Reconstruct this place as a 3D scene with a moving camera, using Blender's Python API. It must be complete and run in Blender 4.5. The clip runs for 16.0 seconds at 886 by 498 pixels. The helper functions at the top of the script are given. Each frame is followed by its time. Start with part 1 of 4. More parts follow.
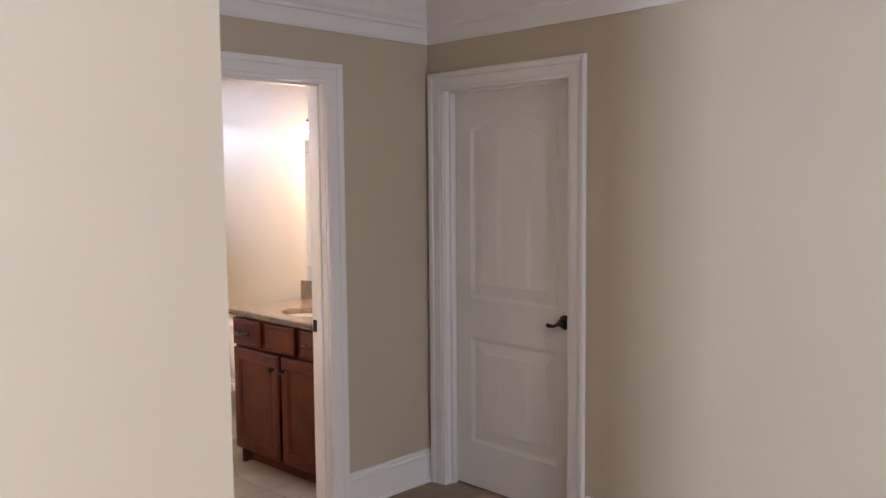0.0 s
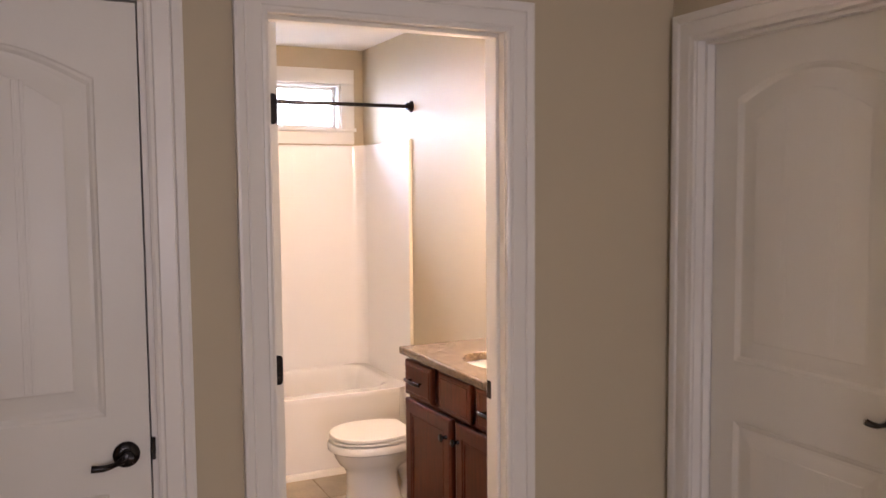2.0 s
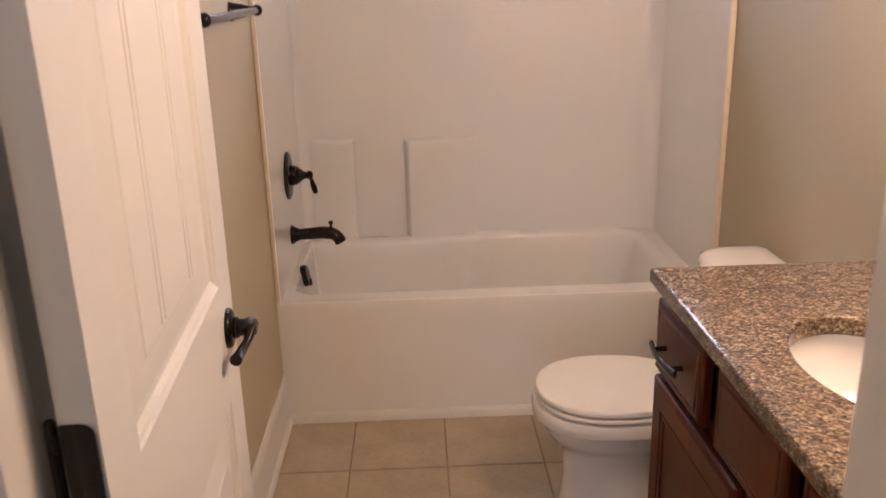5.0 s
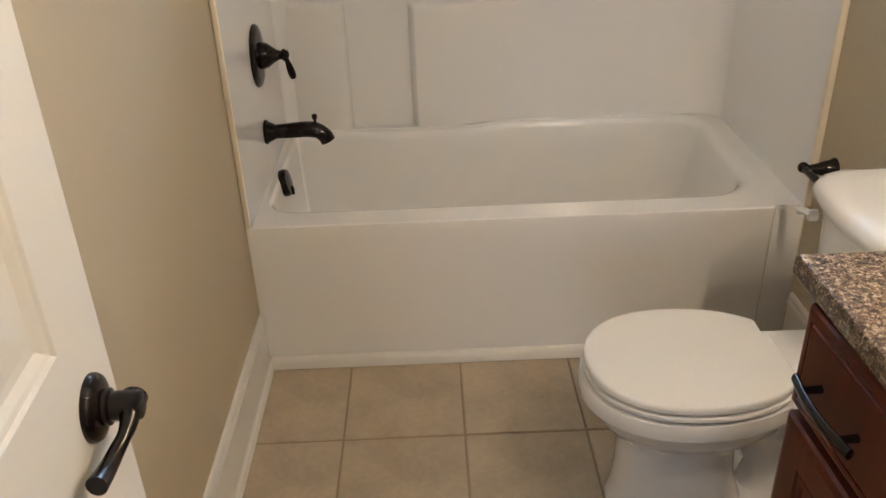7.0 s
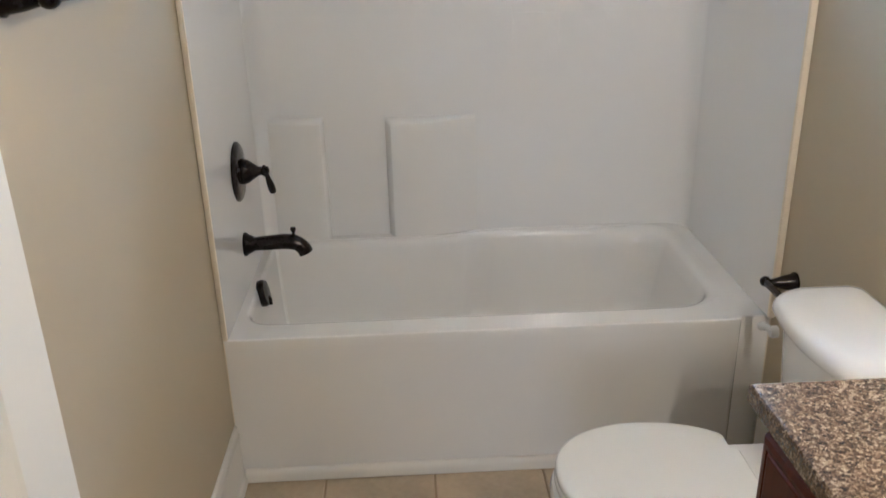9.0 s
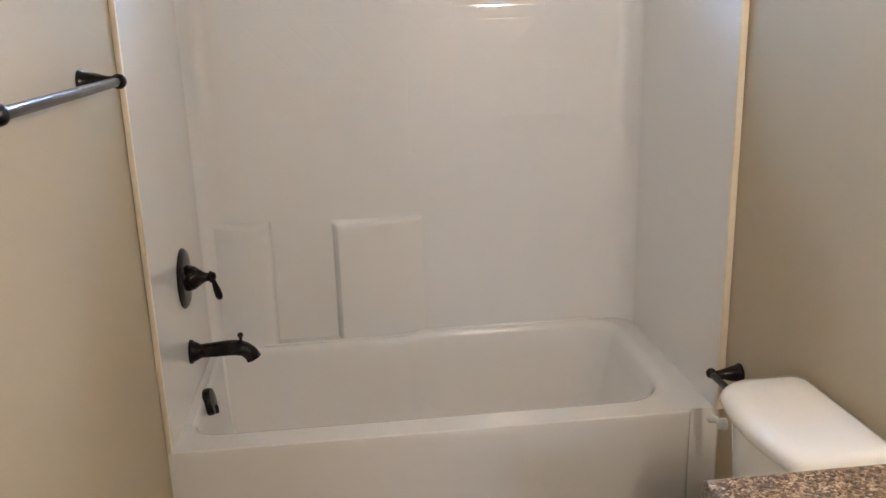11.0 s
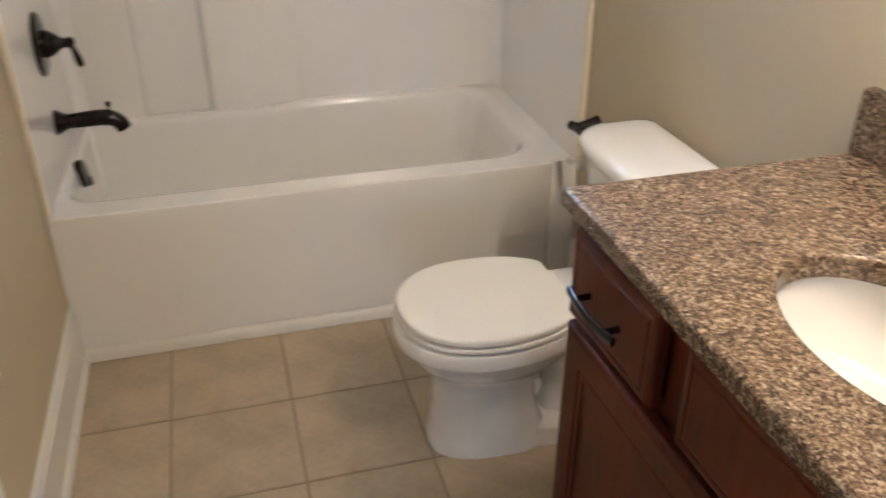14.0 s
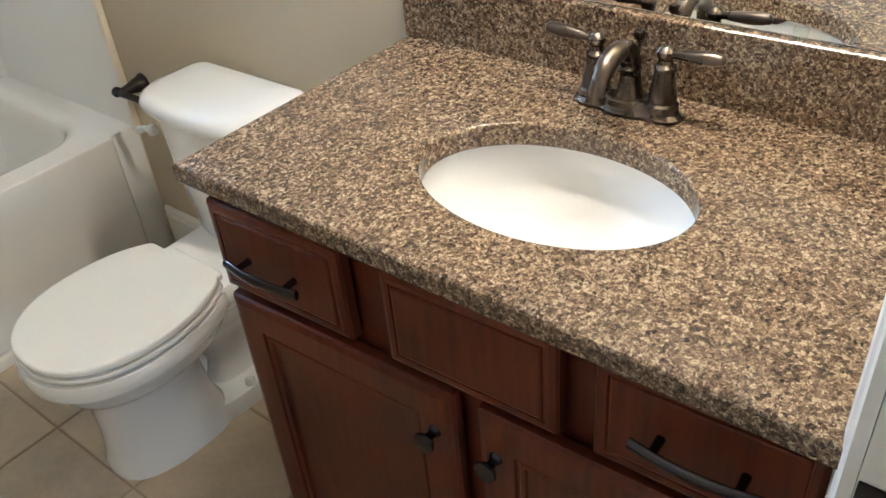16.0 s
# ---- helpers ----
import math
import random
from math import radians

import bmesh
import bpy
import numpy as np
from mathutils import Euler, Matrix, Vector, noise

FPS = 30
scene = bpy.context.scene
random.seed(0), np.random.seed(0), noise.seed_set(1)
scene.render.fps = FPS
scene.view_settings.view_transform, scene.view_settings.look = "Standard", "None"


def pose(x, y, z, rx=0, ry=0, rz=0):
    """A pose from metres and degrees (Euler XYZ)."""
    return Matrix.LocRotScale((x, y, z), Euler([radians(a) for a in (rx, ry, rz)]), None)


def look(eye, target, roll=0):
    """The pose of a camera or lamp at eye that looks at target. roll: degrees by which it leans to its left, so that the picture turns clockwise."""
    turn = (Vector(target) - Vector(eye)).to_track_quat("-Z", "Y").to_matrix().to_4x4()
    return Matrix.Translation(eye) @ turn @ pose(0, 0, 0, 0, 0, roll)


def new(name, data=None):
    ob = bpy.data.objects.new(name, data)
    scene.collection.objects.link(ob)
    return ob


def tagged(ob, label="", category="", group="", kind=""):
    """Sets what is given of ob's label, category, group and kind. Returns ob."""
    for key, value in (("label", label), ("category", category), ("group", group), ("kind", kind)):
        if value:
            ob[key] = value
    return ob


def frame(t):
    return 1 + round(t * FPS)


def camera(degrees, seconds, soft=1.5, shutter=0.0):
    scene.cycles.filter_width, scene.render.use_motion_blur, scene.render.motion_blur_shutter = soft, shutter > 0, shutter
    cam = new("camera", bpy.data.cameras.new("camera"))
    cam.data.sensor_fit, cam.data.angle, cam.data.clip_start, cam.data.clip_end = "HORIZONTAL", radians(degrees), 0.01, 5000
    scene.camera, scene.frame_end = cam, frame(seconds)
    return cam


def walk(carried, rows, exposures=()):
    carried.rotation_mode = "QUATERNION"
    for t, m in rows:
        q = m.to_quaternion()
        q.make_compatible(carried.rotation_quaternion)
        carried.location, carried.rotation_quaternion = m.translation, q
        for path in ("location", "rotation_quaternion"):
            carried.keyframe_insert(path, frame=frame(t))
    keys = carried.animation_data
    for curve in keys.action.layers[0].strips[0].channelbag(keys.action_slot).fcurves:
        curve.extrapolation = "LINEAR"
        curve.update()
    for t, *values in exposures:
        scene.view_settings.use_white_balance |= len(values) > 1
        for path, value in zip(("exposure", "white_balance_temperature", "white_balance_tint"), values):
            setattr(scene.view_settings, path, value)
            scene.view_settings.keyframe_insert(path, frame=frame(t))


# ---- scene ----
cam = camera(55.9, 16.0, shutter=0.3)
PATH = [
    (0, (-1.514, -5.295, 1.632), (-0.105, -3.884, 1.466), -0.5),
    (0.5, (-1.266, -5.124, 1.626), (0.125, -3.697, 1.464), -0.8),
    (1, (-1.001, -4.836, 1.624), (0.351, -3.371, 1.46), -1.2),
    (1.5, (-0.71, -4.668, 1.596), (0.403, -3.012, 1.455), -1.3),
    (2, (-0.447, -4.403, 1.601), (0.426, -2.609, 1.454), -0.5),
    (2.2, (-0.352, -4.261, 1.613), (0.474, -2.446, 1.461), -0.2),
    (2.5, (-0.216, -4.089, 1.622), (0.541, -2.244, 1.47), -0.9),
    (3, (0.027, -3.84, 1.592), (0.582, -1.923, 1.462), 0.7),
    (3.5, (0.16, -3.536, 1.563), (0.575, -1.584, 1.422), 1.2),
    (4, (0.295, -3.233, 1.565), (0.657, -1.274, 1.392), 0.4),
    (4.4, (0.419, -3.039, 1.517), (0.638, -1.083, 1.164), 0.3),
    (4.7, (0.486, -2.845, 1.493), (0.565, -0.909, 0.995), -1.2),
    (6.8, (0.514, -1.998, 1.429), (0.516, -0.232, 0.49), -2.2),
    (7, (0.504, -1.982, 1.435), (0.518, -0.223, 0.483), -2.1),
    (7.5, (0.519, -1.977, 1.447), (0.531, -0.222, 0.488), -2.1),
    (8, (0.528, -1.993, 1.463), (0.537, -0.203, 0.572), -2.3),
    (8.5, (0.523, -2.001, 1.479), (0.557, -0.181, 0.652), -2.0),
    (9, (0.523, -2.004, 1.503), (0.591, -0.152, 0.75), -1.5),
    (9.5, (0.546, -2.001, 1.522), (0.637, -0.106, 0.892), -1.8),
    (10, (0.551, -1.999, 1.52), (0.671, -0.084, 0.956), -2.0),
    (10.2, (0.535, -2.0, 1.518), (0.678, -0.076, 0.989), -1.9),
    (12.3, (0.512, -2.069, 1.518), (0.742, -0.198, 0.85), -1.7),
    (12.5, (0.52, -2.085, 1.503), (0.729, -0.257, 0.719), -1.9),
    (13, (0.526, -2.151, 1.504), (0.706, -0.35, 0.652), -1.5),
    (13.5, (0.521, -2.191, 1.501), (0.683, -0.448, 0.533), -1.6),
    (14, (0.477, -2.123, 1.455), (0.944, -0.447, 0.467), 0.1),
    (14.5, (0.43, -2.051, 1.453), (1.441, -0.666, 0.424), -1.2),
    (15, (0.43, -2.017, 1.467), (1.597, -0.874, 0.313), -5.2),
    (15.5, (0.429, -2.017, 1.464), (1.639, -0.935, 0.296), -5.9),
    (16, (0.427, -2.016, 1.467), (1.643, -0.947, 0.292), -5.6),
]
EXPOSURES = [(0, 0.90, 5850, 31), (0.5, 0.97, 6000, 38), (1, 1.0, 6200, 38), (1.5, 0.98, 6500, 37), (2, 0.82, 6600, 36), (3, 0.24, 6500, 34), (3.6, 0.16, 6000, 34), (4.5, -0.07, 6550, 38), (7, 0.0, 5750, 16), (7.5, 0.0, 5450, 16), (8, 0.0, 5250, 15), (10, -0.02, 4950, 14), (12.5, -0.06, 6400, 25), (13, -0.03, 6150, 20), (14, 0.13, 5550, 17), (15, 0.28, 5250, 12), (16, 0.28, 5000, 9)]
walk(cam, [(t, look(e, g, r)) for t, e, g, r in PATH], EXPOSURES)

# ---- world, sun, large lights ----
world = bpy.data.worlds.new("world")
scene.world = world
world.use_nodes = True
wn = world.node_tree
sky = wn.nodes.new("ShaderNodeTexSky")
sky.sky_type, sky.sun_disc = "NISHITA", False
sky.sun_elevation, sky.sun_rotation = radians(48), radians(95)
wn.links.new(sky.outputs["Color"], wn.nodes["Background"].inputs["Color"])
wn.nodes["Background"].inputs["Strength"].default_value = 0.12


def lamp(name, kind, energy, colour, m, size=0.1, size_y=None, label=""):
    data = bpy.data.lights.new(name, kind)
    data.energy, data.color = energy, colour
    if kind == "AREA":
        data.shape, data.size, data.size_y = "RECTANGLE", size, size_y or size
    elif kind == "SUN":
        data.angle = size
    else:
        data.shadow_soft_size = size
    ob = new(name, data)
    ob.matrix_world = m
    return ob


lamp("sun", "SUN", 3.0, (1.0, 0.95, 0.88), look((0, 0, 0), (-0.67, 0.06, -0.74)), radians(0.5))
# daylight of the sky at the bath window and the room's side window
lamp("bath_window_daylight", "AREA", 460.0, (0.65, 0.825, 1.0), look((0.715, 2.40, 2.72), (0.715, 0.0, 1.75)), 3.0, 1.4)
lamp("room_window_daylight", "AREA", 74.0, (0.80, 0.93, 0.96), look((-3.58, -4.73, 1.45), (0.0, -4.2, 1.15)), 0.54, 1.5)
# fill lamp added to lift the hall door wall; no known window there
lamp("added_hall_fill", "AREA", 52.0, (0.92, 0.95, 0.97), look((-0.9, -9.98, 1.45), (-0.3, -3.0, 1.4)), 1.8, 1.5)
# the bulbs of the vanity light
for y in (-1.69, -1.53, -1.37):
    lamp("vanity_bulb", "POINT", 16.0, (1.0, 0.765, 0.49), pose(1.322, y, 1.889), 0.024)


# ---- materials ----
def material(name, colour, rough=0.5, metal=0.0, var=0.06, big=3.0, grain=120.0, bump=0.0, grain_bump=0.0, coat=0.0, spec=0.5):
    """Principled surface with variation at two scales, in metres of the object."""
    m = bpy.data.materials.new(name)
    m.use_nodes = True
    n, l = m.node_tree.nodes, m.node_tree.links
    p = n["Principled BSDF"]
    tc = n.new("ShaderNodeTexCoord")
    a, b = n.new("ShaderNodeTexNoise"), n.new("ShaderNodeTexNoise")
    a.inputs["Scale"].default_value, b.inputs["Scale"].default_value = big, grain
    a.inputs["Detail"].default_value, b.inputs["Detail"].default_value = 4, 3
    for t in (a, b):
        l.new(tc.outputs["Object"], t.inputs["Vector"])
    add = n.new("ShaderNodeMath")
    add.operation = "MULTIPLY_ADD"
    add.inputs[1].default_value = 0.35
    l.new(b.outputs["Fac"], add.inputs[0])
    l.new(a.outputs["Fac"], add.inputs[2])
    ramp = n.new("ShaderNodeMapRange")
    ramp.inputs["From Min"].default_value, ramp.inputs["From Max"].default_value = 0.35, 1.0
    ramp.inputs["To Min"].default_value, ramp.inputs["To Max"].default_value = 1 - var, 1 + var
    l.new(add.outputs[0], ramp.inputs["Value"])
    mul = n.new("ShaderNodeVectorMath")
    mul.operation = "SCALE"
    mul.inputs[0].default_value = colour
    l.new(ramp.outputs[0], mul.inputs["Scale"])
    l.new(mul.outputs[0], p.inputs["Base Color"])
    rr = n.new("ShaderNodeMapRange")
    rr.inputs["From Min"].default_value, rr.inputs["From Max"].default_value = 0.3, 0.7
    rr.inputs["To Min"].default_value, rr.inputs["To Max"].default_value = max(rough - 0.06, 0.02), min(rough + 0.06, 1)
    l.new(a.outputs["Fac"], rr.inputs["Value"])
    l.new(rr.outputs[0], p.inputs["Roughness"])
    p.inputs["Metallic"].default_value = metal
    p.inputs["Coat Weight"].default_value = coat
    p.inputs["Coat Roughness"].default_value = 0.08
    p.inputs["Specular IOR Level"].default_value = spec
    if bump or grain_bump:
        bu = n.new("ShaderNodeBump")
        bu.inputs["Distance"].default_value = 0.002
        bu.inputs["Strength"].default_value = max(bump, grain_bump)
        l.new((b if grain_bump >= bump else a).outputs["Fac"], bu.inputs["Height"])
        l.new(bu.outputs["Normal"], p.inputs["Normal"])
    return m


WALL = material("beige_wall_paint", (0.487, 0.420, 0.297), 0.60, var=0.03, big=1.2, grain=260, grain_bump=0.12)
CEILING = material("white_ceiling_paint", (0.82, 0.81, 0.78), 0.85, var=0.03, grain=180, grain_bump=0.25)
TRIM = material("white_trim_paint", (0.75, 0.735, 0.69), 0.34, var=0.025, big=2.0, grain=90, grain_bump=0.03)
DOOR = material("white_door_paint", (0.70, 0.69, 0.635), 0.38, var=0.025, big=2.0, grain=140, grain_bump=0.06)
PORCELAIN = material("white_porcelain", (0.83, 0.83, 0.815), 0.10, var=0.012, coat=0.6)
SEAT = material("white_seat_plastic", (0.83, 0.83, 0.80), 0.07, var=0.012)
BRONZE = material("oil_rubbed_bronze", (0.010, 0.007, 0.006), 0.24, metal=0.25, spec=0.35, var=0.3, big=25, grain=300)
PEWTER = material("brushed_dark_nickel", (0.115, 0.095, 0.078), 0.27, metal=1.0, var=0.12, big=14, grain=400)
IRON = material("dark_gunmetal", (0.055, 0.053, 0.058), 0.20, metal=1.0, var=0.2, big=20, grain=300)
CAULK = material("cream_caulk", (0.74, 0.67, 0.54), 0.5, var=0.05, big=30)
GROUT = material("tan_grout", (0.30, 0.235, 0.165), 0.9, var=0.15, big=6, grain=220, grain_bump=0.4)
CARPET = material("tan_carpet", (0.33, 0.245, 0.17), 0.95, var=0.25, big=5, grain=420, grain_bump=1.0)
CABINET_SHADE = material("cabinet_inner_shade", (0.06, 0.02, 0.012), 0.5, var=0.2)
CHROME = material("chrome", (0.75, 0.75, 0.75), 0.08, metal=1.0, var=0.02)
BOARD = material("unpainted_board", (0.35, 0.30, 0.24), 0.8, var=0.1)
GROUND = material("lawn_ground", (0.06, 0.09, 0.03), 0.95, var=0.4, big=0.4, grain=8)


def tub_white():
    """Glossy acrylic with shallow moulded tile lines."""
    m = material("white_acrylic", (0.845, 0.845, 0.835), 0.09, var=0.015, big=1.5, coat=0.5)
    n, l = m.node_tree.nodes, m.node_tree.links
    p = n["Principled BSDF"]
    tc, sep = n.new("ShaderNodeTexCoord"), n.new("ShaderNodeSeparateXYZ")
    l.new(tc.outputs["Object"], sep.inputs[0])

    def math_node(op, a, b=None):
        k = n.new("ShaderNodeMath")
        k.operation = op
        for i, v in enumerate((a, b)):
            if v is None:
                continue
            if isinstance(v, (int, float)):
                k.inputs[i].default_value = v
            else:
                l.new(v, k.inputs[i])
        return k.outputs[0]

    def groove(v, start, pitch):
        f = math_node("FRACT", math_node("DIVIDE", math_node("SUBTRACT", v, start), pitch))
        d = math_node("MULTIPLY", math_node("ABSOLUTE", math_node("SUBTRACT", f, 0.5)), pitch)
        return math_node("MINIMUM", math_node("DIVIDE", d, 0.004), 1.0)

    def one_line(v, pos):
        return math_node("MINIMUM", math_node("DIVIDE", math_node("ABSOLUTE", math_node("SUBTRACT", v, pos)), 0.004), 1.0)

    def between(v, lo, hi):
        return math_node("MULTIPLY", math_node("GREATER_THAN", v, lo), math_node("LESS_THAN", v, hi))

    def only(mask, v):
        """v where the mask is 1, flat elsewhere."""
        return math_node("SUBTRACT", 1.0, math_node("MULTIPLY", mask, math_node("SUBTRACT", 1.0, v)))

    x, y, z = sep.outputs["X"], sep.outputs["Y"], sep.outputs["Z"]
    upright = groove(x, -0.036 - 0.07625, 0.1525)
    lower = only(between(z, 0.56, 0.909), math_node("MULTIPLY", upright, groove(z, 0.896 - 0.07625, 0.1525)))
    upper = only(math_node("GREATER_THAN", z, 1.080), math_node("MULTIPLY", upright, groove(z, 1.254 - 0.07625, 0.1525)))
    u, v = math_node("ADD", x, z), math_node("SUBTRACT", x, z)
    slant = only(between(z, 0.922, 1.059), math_node("MULTIPLY", groove(u, 0.913 - 0.0665, 0.133), groove(v, -0.530 - 0.0655, 0.131)))
    border = math_node("MULTIPLY", one_line(z, 0.922), one_line(z, 1.059))
    lines = math_node("MULTIPLY", math_node("MULTIPLY", lower, upper), math_node("MULTIPLY", slant, border))
    height = only(math_node("GREATER_THAN", y, -0.06), lines)
    bu = n.new("ShaderNodeBump")
    bu.inputs["Distance"].default_value, bu.inputs["Strength"].default_value = 0.0010, 0.28
    l.new(height, bu.inputs["Height"])
    l.new(bu.outputs["Normal"], p.inputs["Normal"])
    l.new(bu.outputs["Normal"], p.inputs["Coat Normal"])
    return m


SURROUND = tub_white()
ACRYLIC = material("white_tub_acrylic", (0.845, 0.84, 0.82), 0.11, var=0.015, big=1.5, coat=0.5)


def wood():
    """Cherry-stained cabinet wood with upright grain."""
    m = material("cherry_stained_wood", (0.135, 0.030, 0.013), 0.36, var=0.18, big=4, grain=60, spec=0.22)
    n, l = m.node_tree.nodes, m.node_tree.links
    p = n["Principled BSDF"]
    tc, mp, w = n.new("ShaderNodeTexCoord"), n.new("ShaderNodeMapping"), n.new("ShaderNodeTexNoise")
    mp.inputs["Scale"].default_value = (40, 40, 3)
    w.inputs["Scale"].default_value, w.inputs["Detail"].default_value = 2.2, 6
    l.new(tc.outputs["Object"], mp.inputs["Vector"])
    l.new(mp.outputs["Vector"], w.inputs["Vector"])
    blotch = n.new("ShaderNodeTexNoise")
    blotch.inputs["Scale"].default_value, blotch.inputs["Detail"].default_value = 7, 4
    l.new(tc.outputs["Object"], blotch.inputs["Vector"])
    mixf = n.new("ShaderNodeMath")
    mixf.operation = "MULTIPLY_ADD"
    mixf.inputs[1].default_value = 0.55
    l.new(w.outputs["Fac"], mixf.inputs[0])
    sc = n.new("ShaderNodeMath")
    sc.operation = "MULTIPLY"
    sc.inputs[1].default_value = 0.45
    l.new(blotch.outputs["Fac"], sc.inputs[0])
    l.new(sc.outputs[0], mixf.inputs[2])
    r = n.new("ShaderNodeValToRGB")
    r.color_ramp.elements[0].position, r.color_ramp.elements[0].color = 0.3, (0.039, 0.0068, 0.0022, 1)
    r.color_ramp.elements[1].position, r.color_ramp.elements[1].color = 0.72, (0.112, 0.0215, 0.0058, 1)
    l.new(mixf.outputs[0], r.inputs["Fac"])
    l.new(r.outputs["Color"], p.inputs["Base Color"])
    return m


def granite(name, dark, mid, light, pale):
    """Speckled stone: irregular grains of a few millimetres in four colours."""
    m = bpy.data.materials.new(name)
    m.use_nodes = True
    n, l = m.node_tree.nodes, m.node_tree.links
    p = n["Principled BSDF"]
    tc = n.new("ShaderNodeTexCoord")
    warp = n.new("ShaderNodeTexNoise")
    warp.inputs["Scale"].default_value, warp.inputs["Detail"].default_value = 190, 3
    l.new(tc.outputs["Object"], warp.inputs["Vector"])
    off = n.new("ShaderNodeVectorMath")
    off.operation = "SCALE"
    off.inputs["Scale"].default_value = 0.008
    l.new(warp.outputs["Color"], off.inputs[0])
    addv = n.new("ShaderNodeVectorMath")
    l.new(tc.outputs["Object"], addv.inputs[0])
    l.new(off.outputs[0], addv.inputs[1])

    def cells(scale):
        v, s = n.new("ShaderNodeTexVoronoi"), n.new("ShaderNodeSeparateColor")
        v.inputs["Scale"].default_value = scale
        l.new(addv.outputs[0], v.inputs["Vector"])
        l.new(v.outputs["Color"], s.inputs[0])
        return s.outputs[0]

    def mad(a, k, b):
        f = n.new("ShaderNodeMath")
        f.operation = "MULTIPLY_ADD"
        l.new(a, f.inputs[0])
        f.inputs[1].default_value = k
        if isinstance(b, float):
            f.inputs[2].default_value = b
        else:
            l.new(b, f.inputs[2])
        return f.outputs[0]
    cloud = n.new("ShaderNodeTexNoise")
    cloud.inputs["Scale"].default_value, cloud.inputs["Detail"].default_value = 45, 5
    l.new(tc.outputs["Object"], cloud.inputs["Vector"])
    fac = mad(cells(215), 0.38, mad(cells(400), 0.32, mad(cells(760), 0.22, mad(cloud.outputs["Fac"], 0.28, -0.11))))
    r = n.new("ShaderNodeValToRGB")
    cr = r.color_ramp
    cr.elements[0].position, cr.elements[0].color = 0.22, (*dark, 1)
    cr.elements[1].position, cr.elements[1].color = 0.80, (*pale, 1)
    for pos, c in ((0.39, mid), (0.58, light)):
        e = cr.elements.new(pos)
        e.color = (*c, 1)
    l.new(fac, r.inputs["Fac"])
    l.new(r.outputs["Color"], p.inputs["Base Color"])
    rough = n.new("ShaderNodeMapRange")
    rough.inputs["To Min"].default_value, rough.inputs["To Max"].default_value = 0.13, 0.24
    l.new(cloud.outputs["Fac"], rough.inputs["Value"])
    l.new(rough.outputs[0], p.inputs["Roughness"])
    return m


WOOD = wood()
GRANITE = granite("brown_granite", (0.024, 0.016, 0.012), (0.078, 0.049, 0.029), (0.155, 0.106, 0.063), (0.38, 0.296, 0.195))


def tile_material():
    m = material("beige_ceramic_tile", (0.43, 0.355, 0.25), 0.36, var=0.24, big=7, grain=60, bump=0.12)
    n, l = m.node_tree.nodes, m.node_tree.links
    p = n["Principled BSDF"]
    old = p.inputs["Base Color"].links[0].from_socket
    info, ra, sc = n.new("ShaderNodeObjectInfo"), n.new("ShaderNodeMapRange"), n.new("ShaderNodeVectorMath")
    ra.inputs["To Min"].default_value, ra.inputs["To Max"].default_value = 0.92, 1.08
    l.new(info.outputs["Random"], ra.inputs["Value"])
    sc.operation = "SCALE"
    l.new(old, sc.inputs[0])
    l.new(ra.outputs[0], sc.inputs["Scale"])
    l.new(sc.outputs[0], p.inputs["Base Color"])
    return m


TILE = tile_material()


def plain(name, **values):
    m = bpy.data.materials.new(name)
    m.use_nodes = True
    for k, v in values.items():
        m.node_tree.nodes["Principled BSDF"].inputs[k.replace("_", " ").title() if k != "IOR" else k].default_value = v
    return m


MIRROR = plain("silvered_mirror", base_color=(0.88, 0.90, 0.89, 1), metallic=1.0, roughness=0.01)
GLASS = plain("window_glass", base_color=(0.95, 1.0, 0.98, 1), roughness=0.0, transmission_weight=1.0, IOR=1.45)
BACKDROP = plain("bright_overcast_sky", base_color=(0, 0, 0, 1), emission_color=(0.84, 0.97, 1.0, 1), emission_strength=2.6)
FROST = plain("lit_frosted_shade", base_color=(0.9, 0.85, 0.75, 1), roughness=0.4, emission_color=(1.0, 0.72, 0.42, 1), emission_strength=3.8)


# ---- building blocks ----
def mesh(bm, name, mat, smooth=False):
    bmesh.ops.recalc_face_normals(bm, faces=bm.faces)
    me = bpy.data.meshes.new(name)
    bm.to_mesh(me)
    bm.free()
    me.materials.append(mat)
    if smooth:
        me.polygons.foreach_set("use_smooth", [True] * len(me.polygons))
        me.set_sharp_from_angle(angle=radians(38))
    return me


def part(name, bm, mat, parent, label="", smooth=False):
    ob = new(name, mesh(bm, name, mat, smooth))
    ob.parent = parent
    if label:
        ob["label"] = label
    return ob


def thing(name, label, category, m=None, group="", kind=""):
    ob = new(name)
    ob.empty_display_size = 0.05
    if m is not None:
        ob.matrix_world = m
    return tagged(ob, label, category, group, kind)


def solid(name, bm, mat, label, category, group="", kind="", smooth=False):
    return tagged(new(name, mesh(bm, name, mat, smooth)), label, category, group, kind)


def box(bm, x0, x1, y0, y1, z0, z1, bevel=0.0, seg=2):
    vs = [bm.verts.new((x, y, z)) for x in (x0, x1) for y in (y0, y1) for z in (z0, z1)]
    fs = [bm.faces.new([vs[i] for i in q]) for q in ((0, 1, 3, 2), (4, 6, 7, 5), (0, 4, 5, 1), (2, 3, 7, 6), (0, 2, 6, 4), (1, 5, 7, 3))]
    bmesh.ops.recalc_face_normals(bm, faces=fs)
    if bevel:
        es = list({e for f in fs for e in f.edges})
        bmesh.ops.bevel(bm, geom=es, offset=bevel, segments=seg, profile=0.6, affect="EDGES")
    return bm


